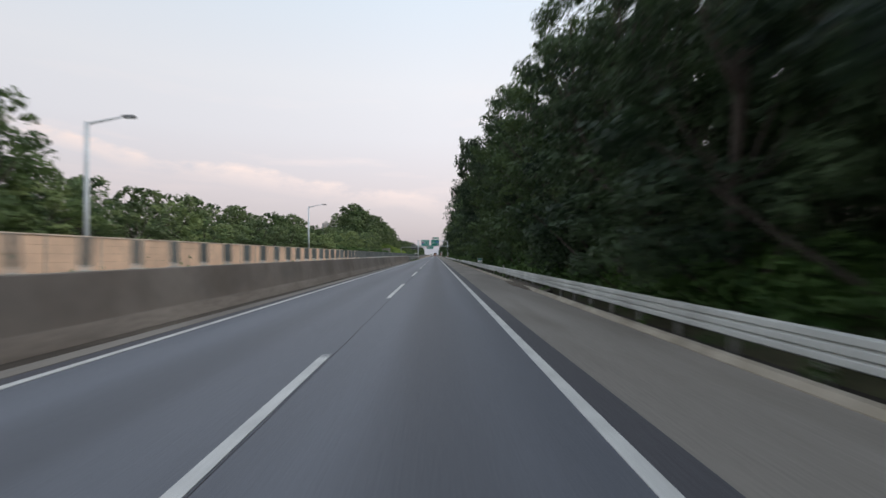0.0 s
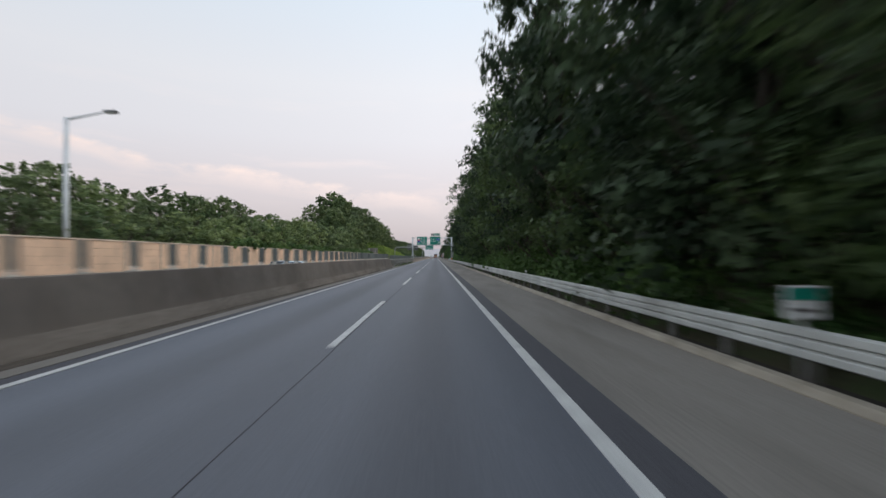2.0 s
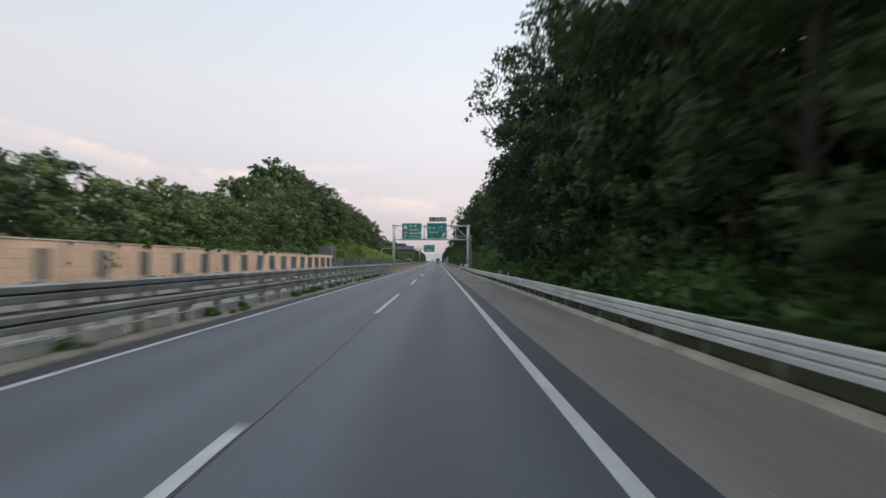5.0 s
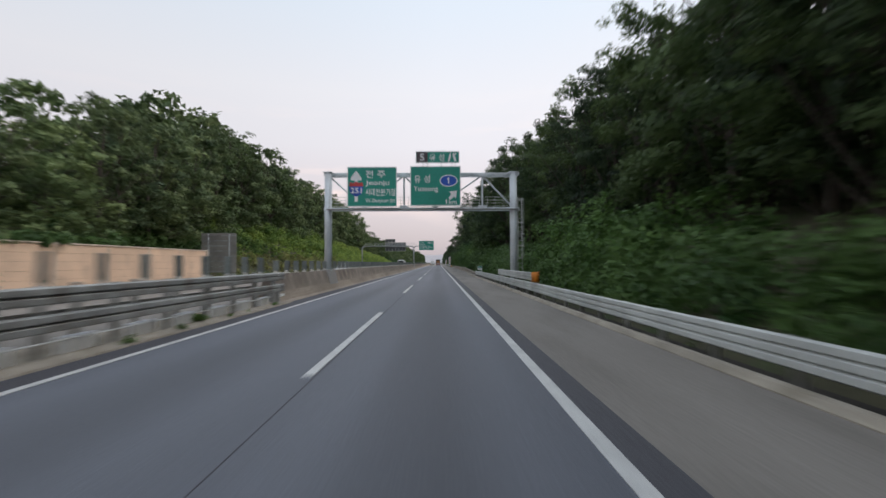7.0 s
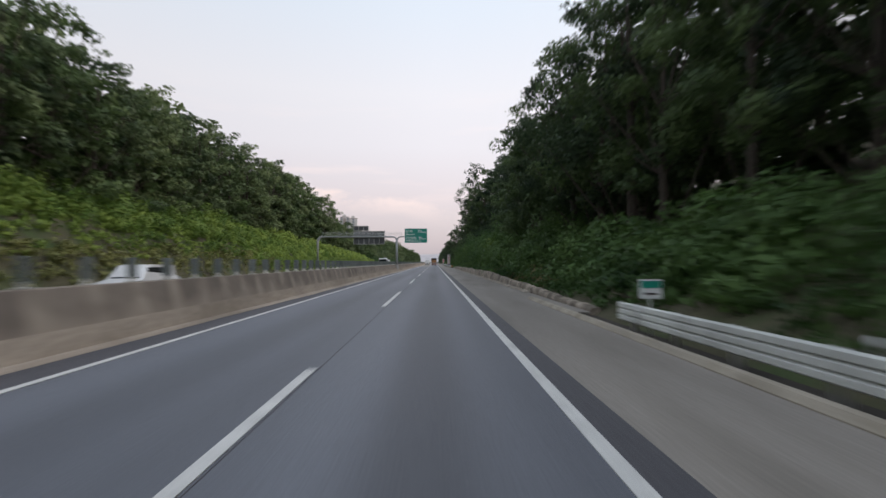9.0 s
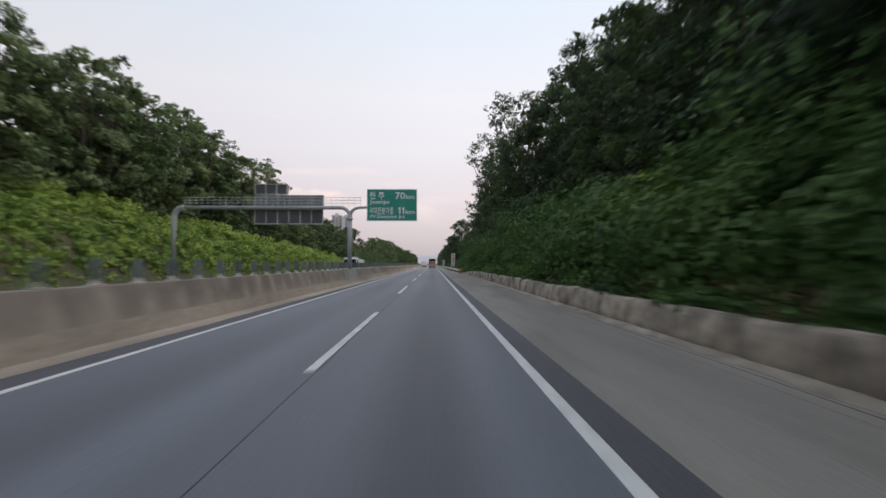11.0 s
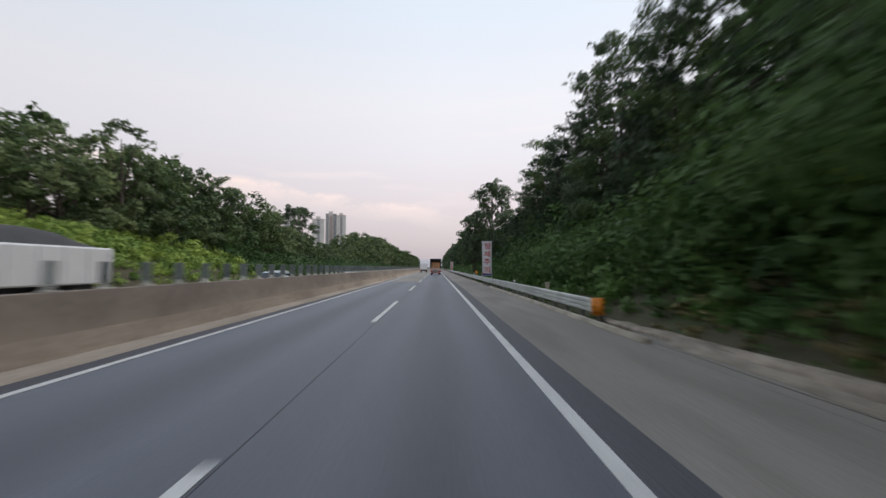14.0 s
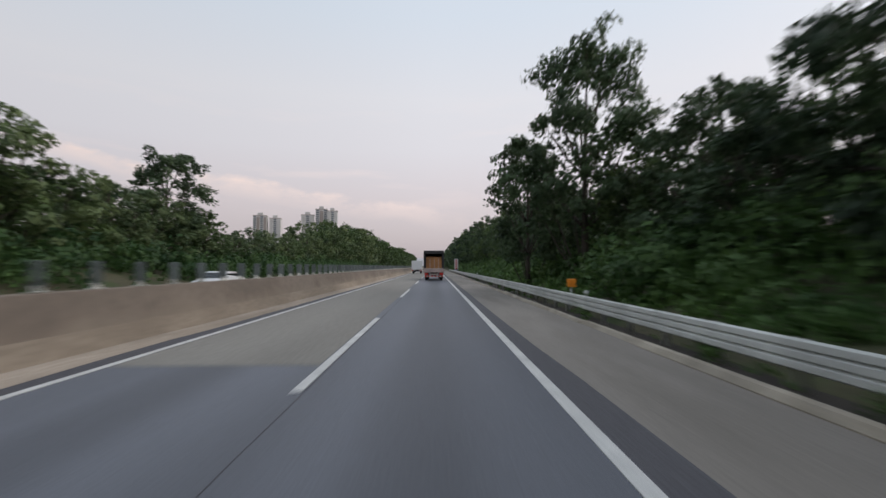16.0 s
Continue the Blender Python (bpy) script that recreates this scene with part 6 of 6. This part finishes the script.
growth("bank_shrubs", 4, 600, (6.4, 12.0, 420, 600), 2.0, LEAF_SHRUB, 36000, 0.22, "green shrubs behind the guardrail", "shrubs")
growth("creepers", 11, 700, (-22.4, -29.5, 204, 240), 1.4, LEAF_SHRUB, 34000, 0.18, "green shrubs on the cut bank", "shrubs")
growth("creepers", 5, 1000, (-22.2, -29.5, 232, 290), 0.9, LEAF_VINE, 34000, 0.17, "bright green creepers covering the cut bank", "creepers")
growth("creepers", 28, 190, (-22.4, -29.5, 228, 292), 2.1, LEAF_VINE, 34000, 0.16, "bushy green creepers heaped on the cut bank", "creepers")
growth("creepers", 6, 2100, (-20.9, -29.5, 286, 404), 0.9, LEAF_BRIGHT, 66000, 0.17, "bright green creepers covering the cut bank", "creepers")
growth("creepers", 31, 900, (-20.3, -24.6, 284, 352), 0.75, LEAF_BRIGHT, 38000, 0.16, "bright green creepers at the foot of the bank", "creepers")
growth("creepers", 29, 330, (-21.3, -29.8, 288, 406), 1.6, LEAF_BRIGHT, 56000, 0.16, "bright creepers heaped over shrubs on the cut bank", "creepers")
growth("far_shrubs", 7, 800, (-21.0, -27.0, 400, 600), 2.6, LEAF_SHRUB, 40000, 0.24, "green shrubs along the far verge", "shrubs")
growth("far_shrubs", 8, 600, (-20.9, -24.0, 0, 205), 2.6, LEAF_HAZED, 40000, 0.21, "green bushes growing over the noise wall", "shrubs")
growth("wall_creepers", 9, 60, (-19.95, -20.8, 96, 140), 1.0, LEAF_SHRUB, 6000, 0.16, "creepers hanging over the top of the noise wall", "creepers", 2.75)
growth("wall_creepers", 10, 110, (-20.0, -20.9, 150, 204), 0.9, LEAF_SHRUB, 9000, 0.16, "creepers hanging over the top of the noise wall", "creepers", 2.75)
growth("bank_shrubs", 17, 90, (7.6, 12.5, 352, 392), 4.6, LEAF_SHRUB, 42000, 0.15, "tall green saplings crowding the verge", "shrubs")
growth("verge_weeds", 24, 520, (6.05, 7.4, -12, 190), 0.75, LEAF_LUSH, 26000, 0.10, "low green weeds and grass behind the guardrail", "weeds")
growth("verge_weeds", 18, 420, (5.95, 7.7, 188, 300), 0.75, LEAF_SHRUB, 22000, 0.10, "low green weeds at the foot of the bank", "weeds")
growth("verge_weeds", 19, 420, (6.05, 8.0, 352, 480), 0.75, LEAF_LUSH, 22000, 0.10, "low green weeds behind the guardrail", "weeds")
growth("verge_weeds", 22, 260, (6.0, 7.9, 300, 353), 0.8, LEAF_LUSH, 16000, 0.10, "low green weeds above the retaining wall", "weeds")
growth("wall_weeds", 26, 240, (5.72, 6.5, 258, 352), 0.55, LEAF_LUSH, 13000, 0.085, "dark weeds hanging over the top of the low wall", "weeds", 0.62)
growth("kerb_weeds", 20, 60, (5.05, 5.35, 356, 470), 0.3, LEAF_SHRUB, 2600, 0.05, "small weeds growing beside the kerb", "weeds", 0.02)
growth("kerb_weeds", 21, 50, (5.05, 5.35, 0, 190), 0.26, LEAF_SHRUB, 2200, 0.05, "small weeds growing beside the kerb", "weeds", 0.02)
growth("dry_grass", 12, 700, (5.9, 8.2, 246, 356), 0.5, GRASS_DRY, 22000, 0.10, "dry brown grass along the top of the low wall", "grass")
growth("dry_grass", 13, 900, (-20.4, -22.9, 206, 292), 0.75, GRASS_STRAW, 26000, 0.12, "dry yellow grass at the foot of the bank", "grass")
growth("rail_shrubs", 14, 26, (5.55, 6.6, 94, 128), 0.9, LEAF_SHRUB, 5000, 0.12, "green weeds growing over the guardrail", "weeds", 0.45)
growth("bank_shrubs", 33, 42, (8.0, 12.5, 334, 361), 5.0, LEAF_SHRUB, 26000, 0.15, "tall green shrubs crowding the bank", "shrubs")
growth("bank_shrubs", 15, 110, (8.0, 13.0, 284, 350), 4.8, LEAF_LUSH, 60000, 0.16, "tall green shrubs crowding the bank", "shrubs")
growth("bank_shrubs", 34, 44, (8.2, 11.6, 285, 306), 2.6, LEAF_VINE, 17000, 0.15, "tall light green shrubs standing high on the bank", "shrubs", 3.0)
growth("bank_shrubs", 35, 34, (8.6, 11.6, 338, 352), 2.6, LEAF_VINE, 14000, 0.15, "tall light green shrubs standing high on the bank", "shrubs", 3.0)
growth("median_weeds", 16, 60, (-6.55, -7.0, 128, 191), 0.24, LEAF_LUSH, 4200, 0.07, "small green weeds under the median rail", "weeds", 0.05)
